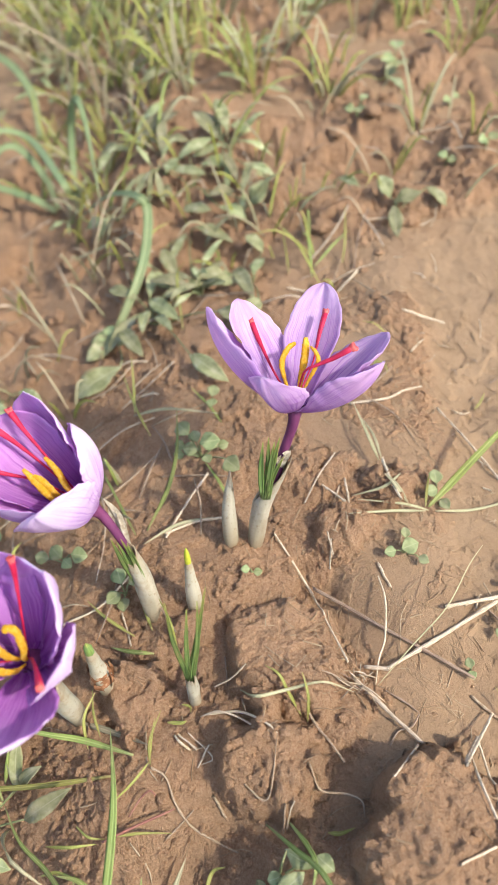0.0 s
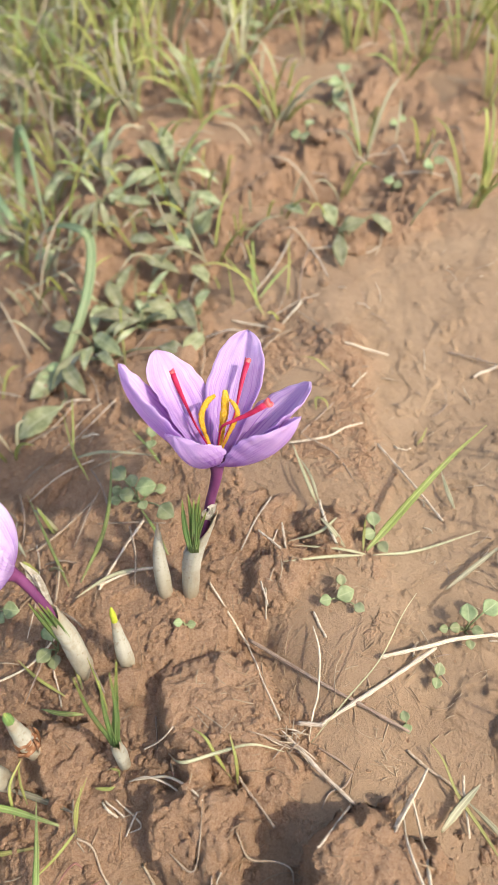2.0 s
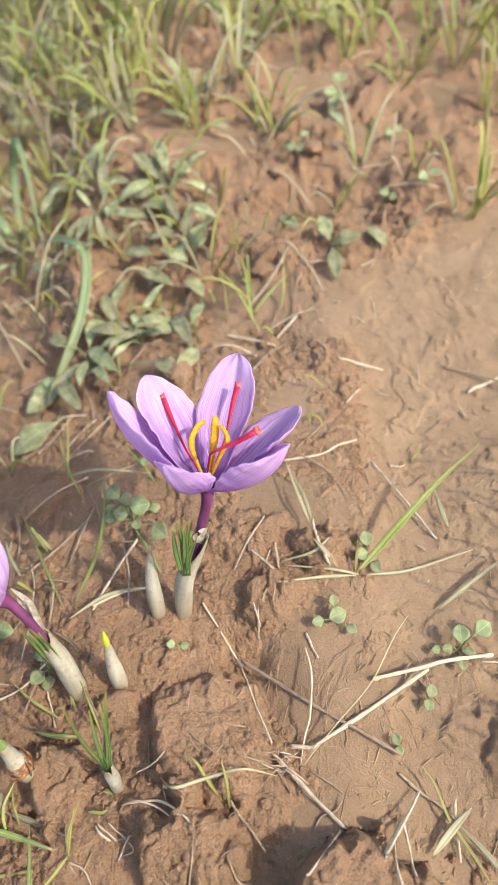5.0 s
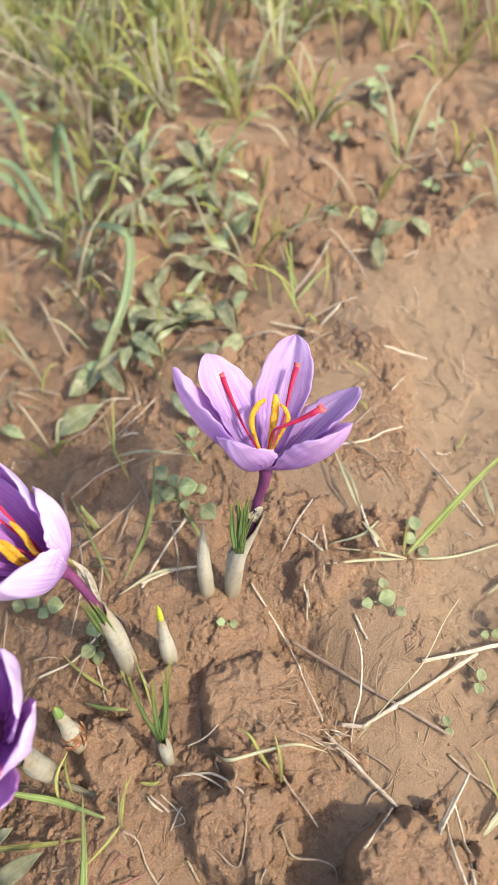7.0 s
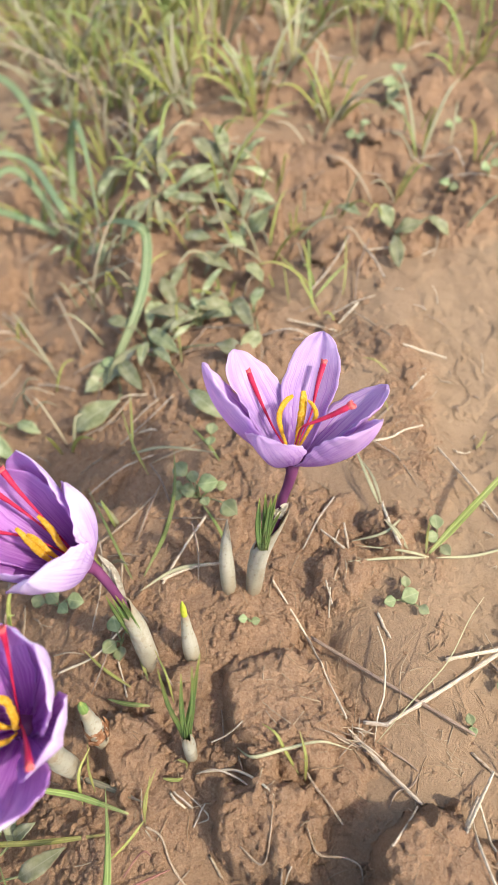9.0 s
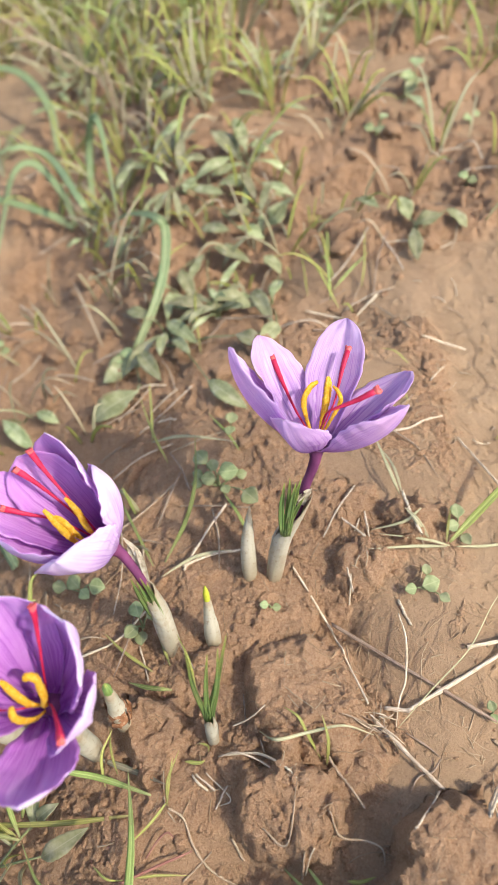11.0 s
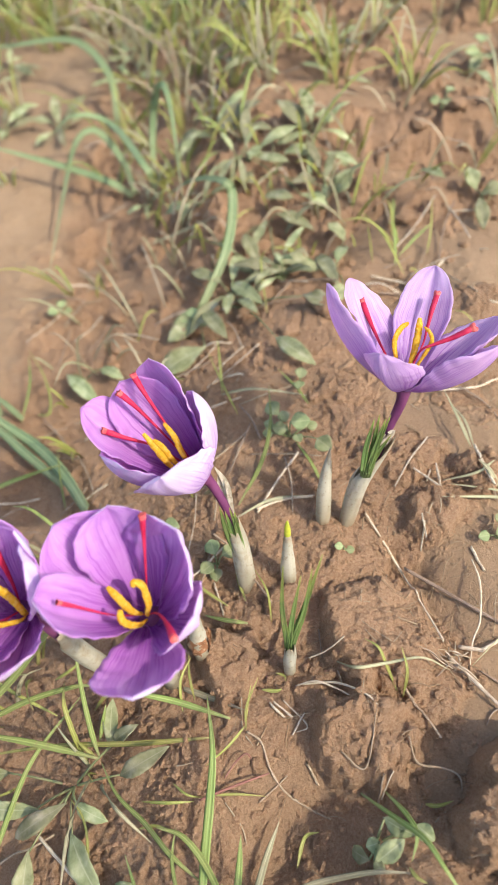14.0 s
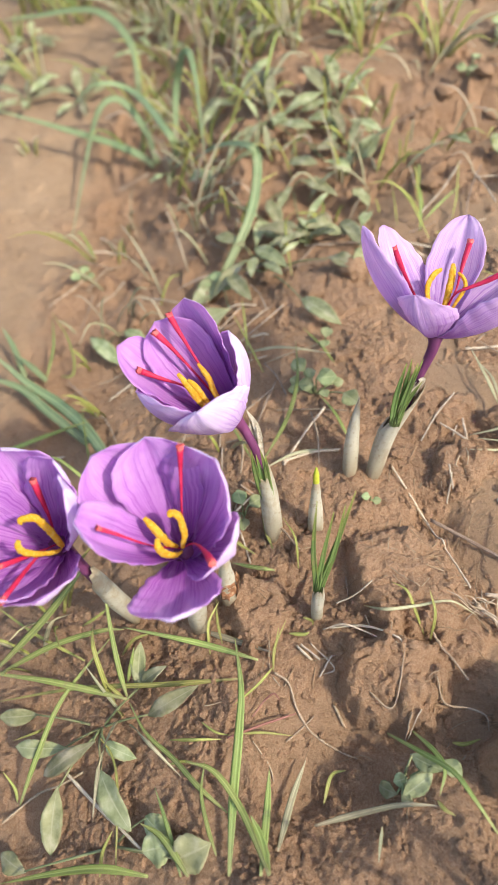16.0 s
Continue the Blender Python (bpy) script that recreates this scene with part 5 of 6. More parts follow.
yellow_blade(0.0014, (-0.0623, -0.0879, 0.002), (-0.0531, -0.0887, 0.003), (-0.0457, -0.0879, 0.002))
yellow_blade(0.0012, (-0.0615, -0.0952, 0.002), (-0.0558, -0.0945, 0.004), (-0.0486, -0.0963, 0.005))
grass_blade(0.0016, (0.0022, -0.0837, 0.004), (0.0097, -0.0902, 0.007), (0.0162, -0.0955, 0.009), (0.0203, -0.1021, 0.009), (0.0268, -0.1107, 0.008))
grass_blade(0.0014, (0.0087, -0.0836, 0.003), (0.0135, -0.0899, 0.005), (0.0152, -0.0944, 0.005), (0.0136, -0.1004, 0.002))
yellow_blade(0.0016, (0.0129, -0.1014, 0.003), (0.0145, -0.1035, 0.003), (0.0171, -0.1046, 0.002))
yellow_blade(0.0018, (0.0190, -0.0865, 0.003), (0.0223, -0.0867, 0.003), (0.0262, -0.0856, 0.004))
yellow_blade(0.0017, (-0.0095, -0.0933, 0.004), (-0.0135, -0.0948, 0.004), (-0.0156, -0.1021, 0.002))
grass_blade(0.00229, (-0.0309, -0.0960, 0.012), (-0.0311, -0.1055, 0.008), (-0.0316, -0.1207, 0.002))
grass_blade(0.00282, (-0.0353, -0.1073, 0.008), (-0.0322, -0.1127, 0.006), (-0.0294, -0.1205, 0.003))
yellow_blade(0.0013, (-0.0509, -0.0473, 0.008), (-0.0500, -0.0538, 0.007), (-0.0483, -0.0598, 0.003))
yellow_blade(0.0012, (-0.0278, -0.0554, 0.009), (-0.0310, -0.0630, 0.005), (-0.0313, -0.0687, 0.001))
yellow_blade(0.0011, (-0.0228, -0.0522, 0.0015), (-0.0201, -0.0531, 0.0015), (-0.0196, -0.0549, 0.0015))
# grass and runners round the violet flowers
grass_blade(0.0024, (-0.0782, -0.0765, 0.009), (-0.0955, -0.0737, 0.014), (-0.1094, -0.0719, 0.017), (-0.1319, -0.0693, 0.02))
grass_blade(0.00194, (-0.0781, -0.0759, 0.009), (-0.0805, -0.0694, 0.014), (-0.0834, -0.0594, 0.022), (-0.0868, -0.0449, 0.03))
grass_blade(0.00211, (-0.1342, -0.0699, 0.01), (-0.1092, -0.0610, 0.016), (-0.0905, -0.0564, 0.015), (-0.0816, -0.0558, 0.012))
grass_blade(0.00211, (-0.0822, -0.0554, 0.012), (-0.0637, -0.0594, 0.01), (-0.0528, -0.0612, 0.006), (-0.0360, -0.0663, 0.003))
yellow_blade(0.0026, (-0.1315, -0.0754, 0.006), (-0.0976, -0.0727, 0.008), (-0.0647, -0.0726, 0.006), (-0.0421, -0.0709, 0.003))
grass_blade(0.003, (-0.1310, -0.0681, 0.012), (-0.1135, -0.0548, 0.02), (-0.1024, -0.0462, 0.026), (-0.0939, -0.0393, 0.03))
yellow_blade(0.0018, (-0.1378, -0.0431, 0.014), (-0.1175, -0.0543, 0.01), (-0.0985, -0.0620, 0.004))
yellow_blade(0.0016, (-0.1012, -0.0509, 0.008), (-0.0946, -0.0497, 0.01), (-0.0895, -0.0460, 0.008))
grass_blade(0.00194, (-0.1125, -0.1065, 0.003), (-0.1068, -0.0929, 0.009), (-0.1001, -0.0770, 0.013), (-0.0855, -0.0588, 0.014))
yellow_blade(0.0018, (-0.0839, -0.0612, 0.003), (-0.0785, -0.0581, 0.008), (-0.0716, -0.0557, 0.008))
grass_blade(0.00141, (-0.0796, -0.0708, 0.005), (-0.0770, -0.0618, 0.012))
yellow_blade(0.002, (-0.0801, -0.0755, 0.007), (-0.0831, -0.0739, 0.009), (-0.0876, -0.0706, 0.01))
grass_blade(0.00176, (-0.0775, -0.0770, 0.008), (-0.0696, -0.0867, 0.007), (-0.0594, -0.0939, 0.005), (-0.0504, -0.1013, 0.004), (-0.0421, -0.1067, 0.002))
lush_blade(0.0022, (-0.1152, -0.1274, 0.006), (-0.0932, -0.1235, 0.008), (-0.0770, -0.1218, 0.008), (-0.0630, -0.1226, 0.004))
yellow_blade(0.0012, (-0.0853, -0.0879, 0.009), (-0.0805, -0.0925, 0.008), (-0.0763, -0.1017, 0.006), (-0.0737, -0.1234, 0.003))
grass_blade(0.00158, (-0.0631, -0.1019, 0.009), (-0.0581, -0.1111, 0.006), (-0.0532, -0.1222, 0.003))
grass_blade(0.00246, (-0.0666, -0.1106, 0.009), (-0.0592, -0.1139, 0.007), (-0.0510, -0.1220, 0.004))
grass_blade(0.00211, (-0.0549, -0.0953, 0.009), (-0.0463, -0.0975, 0.009), (-0.0380, -0.1061, 0.007), (-0.0294, -0.1205, 0.003))
grass_blade(0.00123, (-0.0493, -0.0951, 0.007), (-0.0496, -0.1027, 0.005), (-0.0469, -0.1106, 0.004), (-0.0440, -0.1169, 0.002))
yellow_blade(0.0016, (-0.0755, -0.1127, 0.008), (-0.0782, -0.1177, 0.005), (-0.0791, -0.1237, 0.003))
yellow_blade(0.0014, (-0.1170, -0.0887, 0.008), (-0.1088, -0.0862, 0.008), (-0.1070, -0.0844, 0.006))
yellow_blade(0.0015, (-0.1199, -0.0975, 0.006), (-0.1153, -0.1019, 0.004), (-0.1139, -0.1057, 0.002))
# grass and runners behind the flowers
yellow_blade(0.0024, (-0.1618, 0.1233, 0.012), (-0.1489, 0.1050, 0.011), (-0.1419, 0.0902, 0.009), (-0.1416, 0.0820, 0.006), (-0.1489, 0.0837, 0.004))
grass_blade(0.00158, (-0.1591, 0.1170, 0.012), (-0.1562, 0.1005, 0.008), (-0.1560, 0.0796, 0.003))
grass_blade(0.00229, (-0.1694, 0.0323, 0.006), (-0.1487, 0.0410, 0.008), (-0.1212, 0.0425, 0.01))
grass_blade(0.00106, (-0.1264, 0.0529, 0.014), (-0.1220, 0.0371, 0.008), (-0.1174, 0.0233, 0.002))
rootlet(0.001, (-0.1444, 0.0801, 0.004), (-0.1306, 0.0663, 0.003), (-0.1195, 0.0501, 0.001))
pale_blade(0.0014, (-0.0627, 0.0221, 0.003), (-0.0681, 0.0301, 0.006), (-0.0716, 0.0379, 0.006))
grass_blade(0.00176, (-0.0382, 0.0067, 0.002), (-0.0304, 0.0203, 0.008), (-0.0271, 0.0330, 0.014), (-0.0282, 0.0513, 0.019))
pale_blade(0.0015, (-0.0498, 0.0634, 0.003), (-0.0352, 0.0630, 0.006), (-0.0138, 0.0583, 0.004))
yellow_blade(0.0013, (-0.0583, 0.0906, 0.008), (-0.0484, 0.0648, 0.006), (-0.0418, 0.0526, 0.002))
yellow_blade(0.0013, (-0.0544, 0.0973, 0.012), (-0.0518, 0.0816, 0.008), (-0.0493, 0.0641, 0.003))
yellow_blade(0.0016, (-0.0313, 0.1461, 0.02), (-0.0367, 0.1485, 0.012), (-0.0325, 0.1154, 0.002))
grass_blade(0.00114, (-0.0661, 0.0483, 0.008), (-0.0515, 0.0220, 0.005), (-0.0428, 0.0065, 0.002))
grass_blade(0.00123, (-0.0185, 0.0335, 0.005), (-0.0125, 0.0237, 0.003), (-0.0075, 0.0145, 0.001))
grass_blade(0.00106, (-0.0260, 0.0742, 0.005), (-0.0178, 0.0639, 0.003), (-0.0129, 0.0565, 0.001))
yellow_blade(0.0016, (0.0129, 0.1782, 0.014), (0.0231, 0.1584, 0.009), (0.0323, 0.1387, 0.002))
yellow_blade(0.0012, (0.0155, 0.1751, 0.012), (0.0169, 0.1608, 0.007), (0.0179, 0.1476, 0.002))
yellow_blade(0.0012, (0.0462, 0.1722, 0.01), (0.0452, 0.1570, 0.006), (0.0437, 0.1497, 0.001))
grass_blade(0.00123, (0.0302, 0.1491, 0.003), (0.0390, 0.1571, 0.005), (0.0476, 0.1643, 0.006))
grey_straw(0.0011, (0.0581, 0.1755, 0.0080), (0.0523, 0.1618, 0.0035), (0.0486, 0.1436, 0.0009))
grey_straw(0.0009, (0.0456, 0.1389, 0.0019), (0.0548, 0.1249, 0.0016), (0.0611, 0.1140, 0.0007))
pale_blade(0.002, (-0.1069, 0.2017, 0.002), (-0.0831, 0.1977, 0.008), (-0.0592, 0.1875, 0.01))
pale_blade(0.0016, (-0.0842, 0.1978, 0.003), (-0.0775, 0.2107, 0.006), (-0.0727, 0.2180, 0.009))
# leek clumps
leek_clump(
    (0.0055, (-0.1051, 0.0191, 0.004), (-0.1219, 0.0406, 0.008), (-0.1418, 0.0604, 0.01), (-0.1626, 0.0743, 0.012), (-0.1887, 0.0946, 0.014)),
    (0.0045, (-0.1224, 0.0374, 0.003), (-0.1467, 0.0568, 0.008), (-0.1655, 0.0716, 0.01), (-0.1881, 0.0788, 0.01)),
    (0.003, (-0.1869, 0.1129, 0.01), (-0.1765, 0.0988, 0.01), (-0.1684, 0.0842, 0.004)),
    (0.003, (-0.1756, 0.0952, 0.01), (-0.1640, 0.0867, 0.009), (-0.1553, 0.0803, 0.004)),
)
leek_clump(
    (0.00486, (-0.1297, 0.2694, 0.003), (-0.1478, 0.2723, 0.012), (-0.1881, 0.2838, 0.022), (-0.2435, 0.2939, 0.028)),
    (0.00459, (-0.1281, 0.2708, 0.003), (-0.1355, 0.2828, 0.022), (-0.1510, 0.2932, 0.038), (-0.1639, 0.2853, 0.034), (-0.1738, 0.2628, 0.018), (-0.1718, 0.1908, 0.004)),
    (0.00432, (-0.1069, 0.2410, 0.012), (-0.1109, 0.2420, 0.03), (-0.1432, 0.2987, 0.038), (-0.1674, 0.2996, 0.034), (-0.1903, 0.2992, 0.022)),
    (0.00459, (-0.1132, 0.2625, 0.003), (-0.1112, 0.2864, 0.032), (-0.1008, 0.2791, 0.05), (-0.0934, 0.2615, 0.038), (-0.0866, 0.2211, 0.006)),
    (0.005, (-0.1036, 0.2338, 0.006), (-0.0792, 0.2178, 0.02), (-0.0575, 0.1921, 0.026), (-0.0527, 0.1863, 0.022), (-0.0548, 0.1574, 0.014), (-0.0682, 0.1313, 0.004)),
    (0.00567, (-0.1513, 0.3429, 0.006), (-0.1571, 0.3697, 0.026), (-0.1886, 0.4047, 0.036), (-0.2420, 0.4171, 0.03), (-0.2728, 0.4228, 0.026)),
)
# leafy weeds
weed(
    (0.005, (-0.0760, -0.0591, 0.008), (-0.0758, -0.0727, 0.004)),
    (0.0045, (-0.0653, -0.0677, 0.007), (-0.0750, -0.0712, 0.003)),
    (0.0055, (-0.0537, -0.0744, 0.008), (-0.0708, -0.0810, 0.004)),
    (0.006, (-0.1165, -0.0902, 0.008), (-0.0972, -0.0903, 0.004)),
    (0.006, (-0.0866, -0.0888, 0.009), (-0.1049, -0.0982, 0.004)),
    (0.005, (-0.0841, -0.0888, 0.007), (-0.0722, -0.0933, 0.004)),
    (0.0075, (-0.0839, -0.0965, 0.007), (-0.0701, -0.1124, 0.003)),
    (0.007, (-0.0980, -0.1012, 0.006), (-0.0983, -0.1192, 0.003)),
    (0.006, (-0.1274, -0.0805, 0.005), (-0.1121, -0.0795, 0.004)),
)
weed(
    (0.009, (-0.0657, -0.1171, 0.004), (-0.0564, -0.1142, 0.003)),
    (0.01, (-0.0558, -0.1185, 0.003), (-0.0456, -0.1143, 0.004)),
    (0.008, (-0.0663, -0.1084, 0.003), (-0.0563, -0.1148, 0.003)),
    (0.006, (-0.1184, -0.1195, 0.003), (-0.1073, -0.1240, 0.003)),
)
weed(
    (0.0046, (0.0074, -0.0901, 0.004), (0.0154, -0.0942, 0.002)),
    (0.0045, (0.0156, -0.0917, 0.003), (0.0199, -0.0953, 0.002)),
    (0.0045, (-0.0007, -0.0974, 0.004), (0.0036, -0.1000, 0.002)),
    (0.004, (0.0026, -0.0971, 0.004), (0.0064, -0.0959, 0.002)),
    (0.005, (0.0045, -0.1008, 0.003), (0.0122, -0.0954, 0.005)),
    (0.003, (0.0044, -0.0999, 0.003), (0.0072, -0.1029, 0.002)),
)
weed(
    (0.006, (-0.1375, 0.1067, 0.006), (-0.1158, 0.0856, 0.003)),
    (0.005, (-0.1186, 0.1073, 0.005), (-0.1053, 0.0996, 0.003)),
)
weed(
    (0.006, (-0.0665, 0.1312, 0.006), (-0.0513, 0.1048, 0.003)),
    (0.006, (-0.0529, 0.1464, 0.006), (-0.0346, 0.1231, 0.004)),
    (0.006, (-0.0162, 0.1191, 0.006), (-0.0014, 0.1071, 0.003)),
)
weed(
    (0.006, (-0.0276, 0.0934, 0.005), (-0.0099, 0.0761, 0.003)),
    (0.007, (-0.0332, 0.1438, 0.008), (-0.0155, 0.1615, 0.004)),
    (0.006, (-0.0528, 0.1592, 0.007), (-0.0414, 0.1519, 0.004)),
    (0.007, (-0.0660, 0.1321, 0.005), (-0.0825, 0.1199, 0.002)),
)
weed(
    (0.009, (-0.0606, 0.0987, 0.005), (-0.0846, 0.0910, 0.003)),
    (0.007, (-0.0677, 0.1265, 0.004), (-0.0841, 0.1180, 0.003)),
)
weed(
    (0.007, (-0.0310, 0.1521, 0.008), (-0.0112, 0.1541, 0.004)),
    (0.006, (-0.0480, 0.1802, 0.006), (-0.0394, 0.1622, 0.003)),
    (0.006, (-0.0313, 0.1969, 0.007), (-0.0104, 0.1832, 0.004)),
    (0.007, (-0.0278, 0.2621, 0.008), (-0.0145, 0.2479, 0.004)),
)
weed(
    (0.007, (-0.0521, 0.2503, 0.007), (-0.0344, 0.2506, 0.005)),
    (0.006, (-0.0714, 0.2631, 0.007), (-0.0991, 0.2952, 0.005)),
    (0.006, (-0.0230, 0.2081, 0.009), (-0.0085, 0.2163, 0.006)),
    (0.006, (-0.0427, 0.2154, 0.009), (-0.0522, 0.2234, 0.005)),
    (0.006, (-0.0377, 0.2086, 0.009), (-0.0213, 0.1997, 0.005)),
    (0.006, (-0.0275, 0.2332, 0.009), (-0.0089, 0.2345, 0.005)),
    (0.006, (-0.0178, 0.2044, 0.007), (-0.0028, 0.1944, 0.004)),
    (0.007, (0.0002, 0.1969, 0.007), (0.0101, 0.1975, 0.012)),
    (0.006, (-0.0458, 0.2242, 0.009), (-0.0408, 0.2419, 0.006)),
    (0.006, (-0.0103, 0.2523, 0.009), (0.0005, 0.2527, 0.005)),
)
weed(
    (0.006, (-0.0091, 0.1614, 0.006), (0.0011, 0.1279, 0.002)),
    (0.006, (0.0039, 0.1257, 0.004), (-0.0051, 0.1095, 0.003)),
    (0.006, (0.0053, 0.1698, 0.005), (-0.0031, 0.1812, 0.01)),
    (0.005, (0.0006, 0.1448, 0.005), (0.0052, 0.1667, 0.003)),
)
weed(
    (0.006, (0.0700, 0.1849, 0.005), (0.0657, 0.1963, 0.01)),
    (0.006, (0.0708, 0.1806, 0.006), (0.0846, 0.1819, 0.008)),
    (0.0055, (0.0706, 0.1790, 0.006), (0.0710, 0.1602, 0.002)),
    (0.005, (0.0888, 0.1899, 0.004), (0.0974, 0.1802, 0.003)),
)
weed(
    (0.005, (0.0861, 0.2598, 0.008), (0.0775, 0.2971, 0.005)),
)
weed(
    (0.006, (0.0899, 0.3175, 0.006), (0.0829, 0.3003, 0.003)),
)
weed(
    (0.005, (0.0454, 0.2165, 0.005), (0.0556, 0.1942, 0.003)),
)
# seedlings
seedling((0.0646, 0.0209, 0.005, 0.0026), (0.0623, 0.0154, 0.004, 0.0022), (0.0670, 0.0117, 0.003, 0.0022))
seedling((0.0516, -0.0063, 0.004, 0.0028), (0.0451, -0.0077, 0.003, 0.0019), (0.0556, -0.0107, 0.003, 0.0018), (0.0507, -0.0016, 0.004, 0.0018))
seedling((0.0649, -0.0428, 0.003, 0.0015), (0.0654, -0.0459, 0.002, 0.0014))
seedling((0.0778, -0.0297, 0.004, 0.0019), (0.0764, -0.0335, 0.003, 0.0017))
seedling((0.0901, -0.0132, 0.006, 0.0028), (0.0978, -0.0115, 0.007, 0.0029), (0.0894, -0.0221, 0.003, 0.0016), (0.0928, -0.0178, 0.003, 0.0018), (0.0858, -0.0166, 0.003, 0.0017), (0.0822, -0.0167, 0.003, 0.0014))
seedling((-0.0027, -0.0119, 0.002, 0.0014), (0.0013, -0.0116, 0.002, 0.0014))
seedling((-0.0271, 0.0485, 0.008, 0.0033), (-0.0161, 0.0406, 0.009, 0.0036), (-0.0073, 0.0271, 0.008, 0.0035), (-0.0241, 0.0402, 0.005, 0.0028), (-0.0285, 0.0433, 0.004, 0.002), (-0.0169, 0.0331, 0.005, 0.002), (-0.0115, 0.0423, 0.004, 0.002), (-0.0288, 0.0394, 0.003, 0.002), (-0.0228, 0.0472, 0.004, 0.0026))
seedling((-0.0161, 0.0702, 0.005, 0.0026), (-0.0169, 0.0654, 0.003, 0.0023))
seedling((-0.0732, 0.0038, 0.005, 0.003), (-0.0800, 0.0040, 0.004, 0.0026), (-0.0627, -0.0002, 0.005, 0.003), (-0.0683, -0.0009, 0.003, 0.0024))
seedling((-0.0460, -0.0109, 0.005, 0.0028), (-0.0402, -0.0122, 0.004, 0.0026), (-0.0475, -0.0180, 0.004, 0.0026), (-0.0442, -0.0195, 0.003, 0.0024))
seedling((-0.0714, 0.1297, 0.006, 0.0034), (-0.0655, 0.1243, 0.005, 0.0032), (-0.0753, 0.1275, 0.005, 0.0028))
seedling((-0.1572, 0.1559, 0.006, 0.003), (-0.1537, 0.1628, 0.005, 0.003), (-0.1501, 0.1600, 0.004, 0.0024))
seedling((0.0602, 0.2487, 0.006, 0.0032), (0.0562, 0.2569, 0.005, 0.0028), (0.0643, 0.2617, 0.005, 0.0026))
seedling((0.1223, 0.2227, 0.006, 0.003), (0.1291, 0.2273, 0.006, 0.0032))
seedling((0.0904, 0.3224, 0.008, 0.0045), (0.0840, 0.3117, 0.006, 0.004), (0.0914, 0.3034, 0.005, 0.0035))
seedling((0.1138, 0.2745, 0.005, 0.0025), (0.1191, 0.2778, 0.005, 0.0025))
seedling((0.1021, 0.2200, 0.005, 0.0026), (0.1066, 0.2180, 0.004, 0.0024))
seedling((0.0341, 0.3775, 0.008, 0.0045), (0.0417, 0.3856, 0.008, 0.004), (0.0373, 0.3666, 0.006, 0.004))


# ---- far grass, undergrowth and litter ----
def tuft(x, y, count, height, spread, mats, width, seed, label, lean=(0.0, 0.0)):
    rnd = random.Random(seed)
    t = thing("grass_tuft", (x, y, gz(x, y)), label, "grass", "grass tufts") if y < 0.40 else None
    for k in range(count):
        a = rnd.random() * math.tau
        fx, fy = x + 0.006 * math.cos(a) * rnd.random(), y + 0.006 * math.sin(a) * rnd.random()
        h = height * (0.5 + 0.7 * rnd.random())
        out = spread * h * (0.25 + rnd.random())
        dx, dy = math.cos(a) * out + lean[0] * h, math.sin(a) * out + lean[1] * h
        foot = Vector((fx, fy, gz(fx, fy) - 0.001))
        bend = 0.04 + 0.45 * rnd.random() ** 3
        pts = (foot, foot + Vector((dx * 0.25, dy * 0.25, h * 0.45)), foot + Vector((dx * 0.62, dy * 0.62, h * (0.85 - 0.2 * bend))), foot + Vector((dx, dy, h * (1 - bend))))
        wide, mat, turn = width * (0.7 + 0.6 * rnd.random()), mats[rnd.randrange(len(mats))], 60 * (rnd.random() - 0.5)
        me = blade_mesh("blade", pts, wide, mat, 9, 0.35, (0.2, -0.7, 0.7), 0.2, 0.7, turn)
        if t:
            part("blade", me, t)
        else:
            FAR_BLADES[mat.name, seed % 4].append((me, mat))


FAR_BLADES = collections.defaultdict(list)


def far_grass():
    """The grass at the very back, blades joined by their kind."""
    for group in FAR_BLADES.values():
        bm = bmesh.new()
        for me, mat in group:
            bm.from_mesh(me)
            bpy.data.meshes.remove(me)
        joined = bpy.data.meshes.new("distant_grass")
        bm.to_mesh(joined)
        bm.free()
        joined.materials.append(group[0][1])
        tagged(new("distant_grass", joined), "thin yellowish green grass at the back of the bed", "grass", kind="stuff")


def random_weed(x, y, count, size, seed):
    rnd = random.Random(seed)
    leaves = []
    turn = rnd.random() * math.tau
    for k in range(count):
        a = turn + k * 2.4 + 0.5 * rnd.random()
        s = size * (0.6 + 0.6 * rnd.random())
        r0 = 0.003 + 0.005 * rnd.random()
        r1 = r0 + s
        leaves.append((s * (0.15 + 0.12 * rnd.random()), (x + r0 * math.cos(a), y + r0 * math.sin(a), 0.004 + 0.006 * rnd.random()), (x + r1 * math.cos(a), y + r1 * math.sin(a), 0.003 + 0.011 * rnd.random())))
    return weed(*leaves)


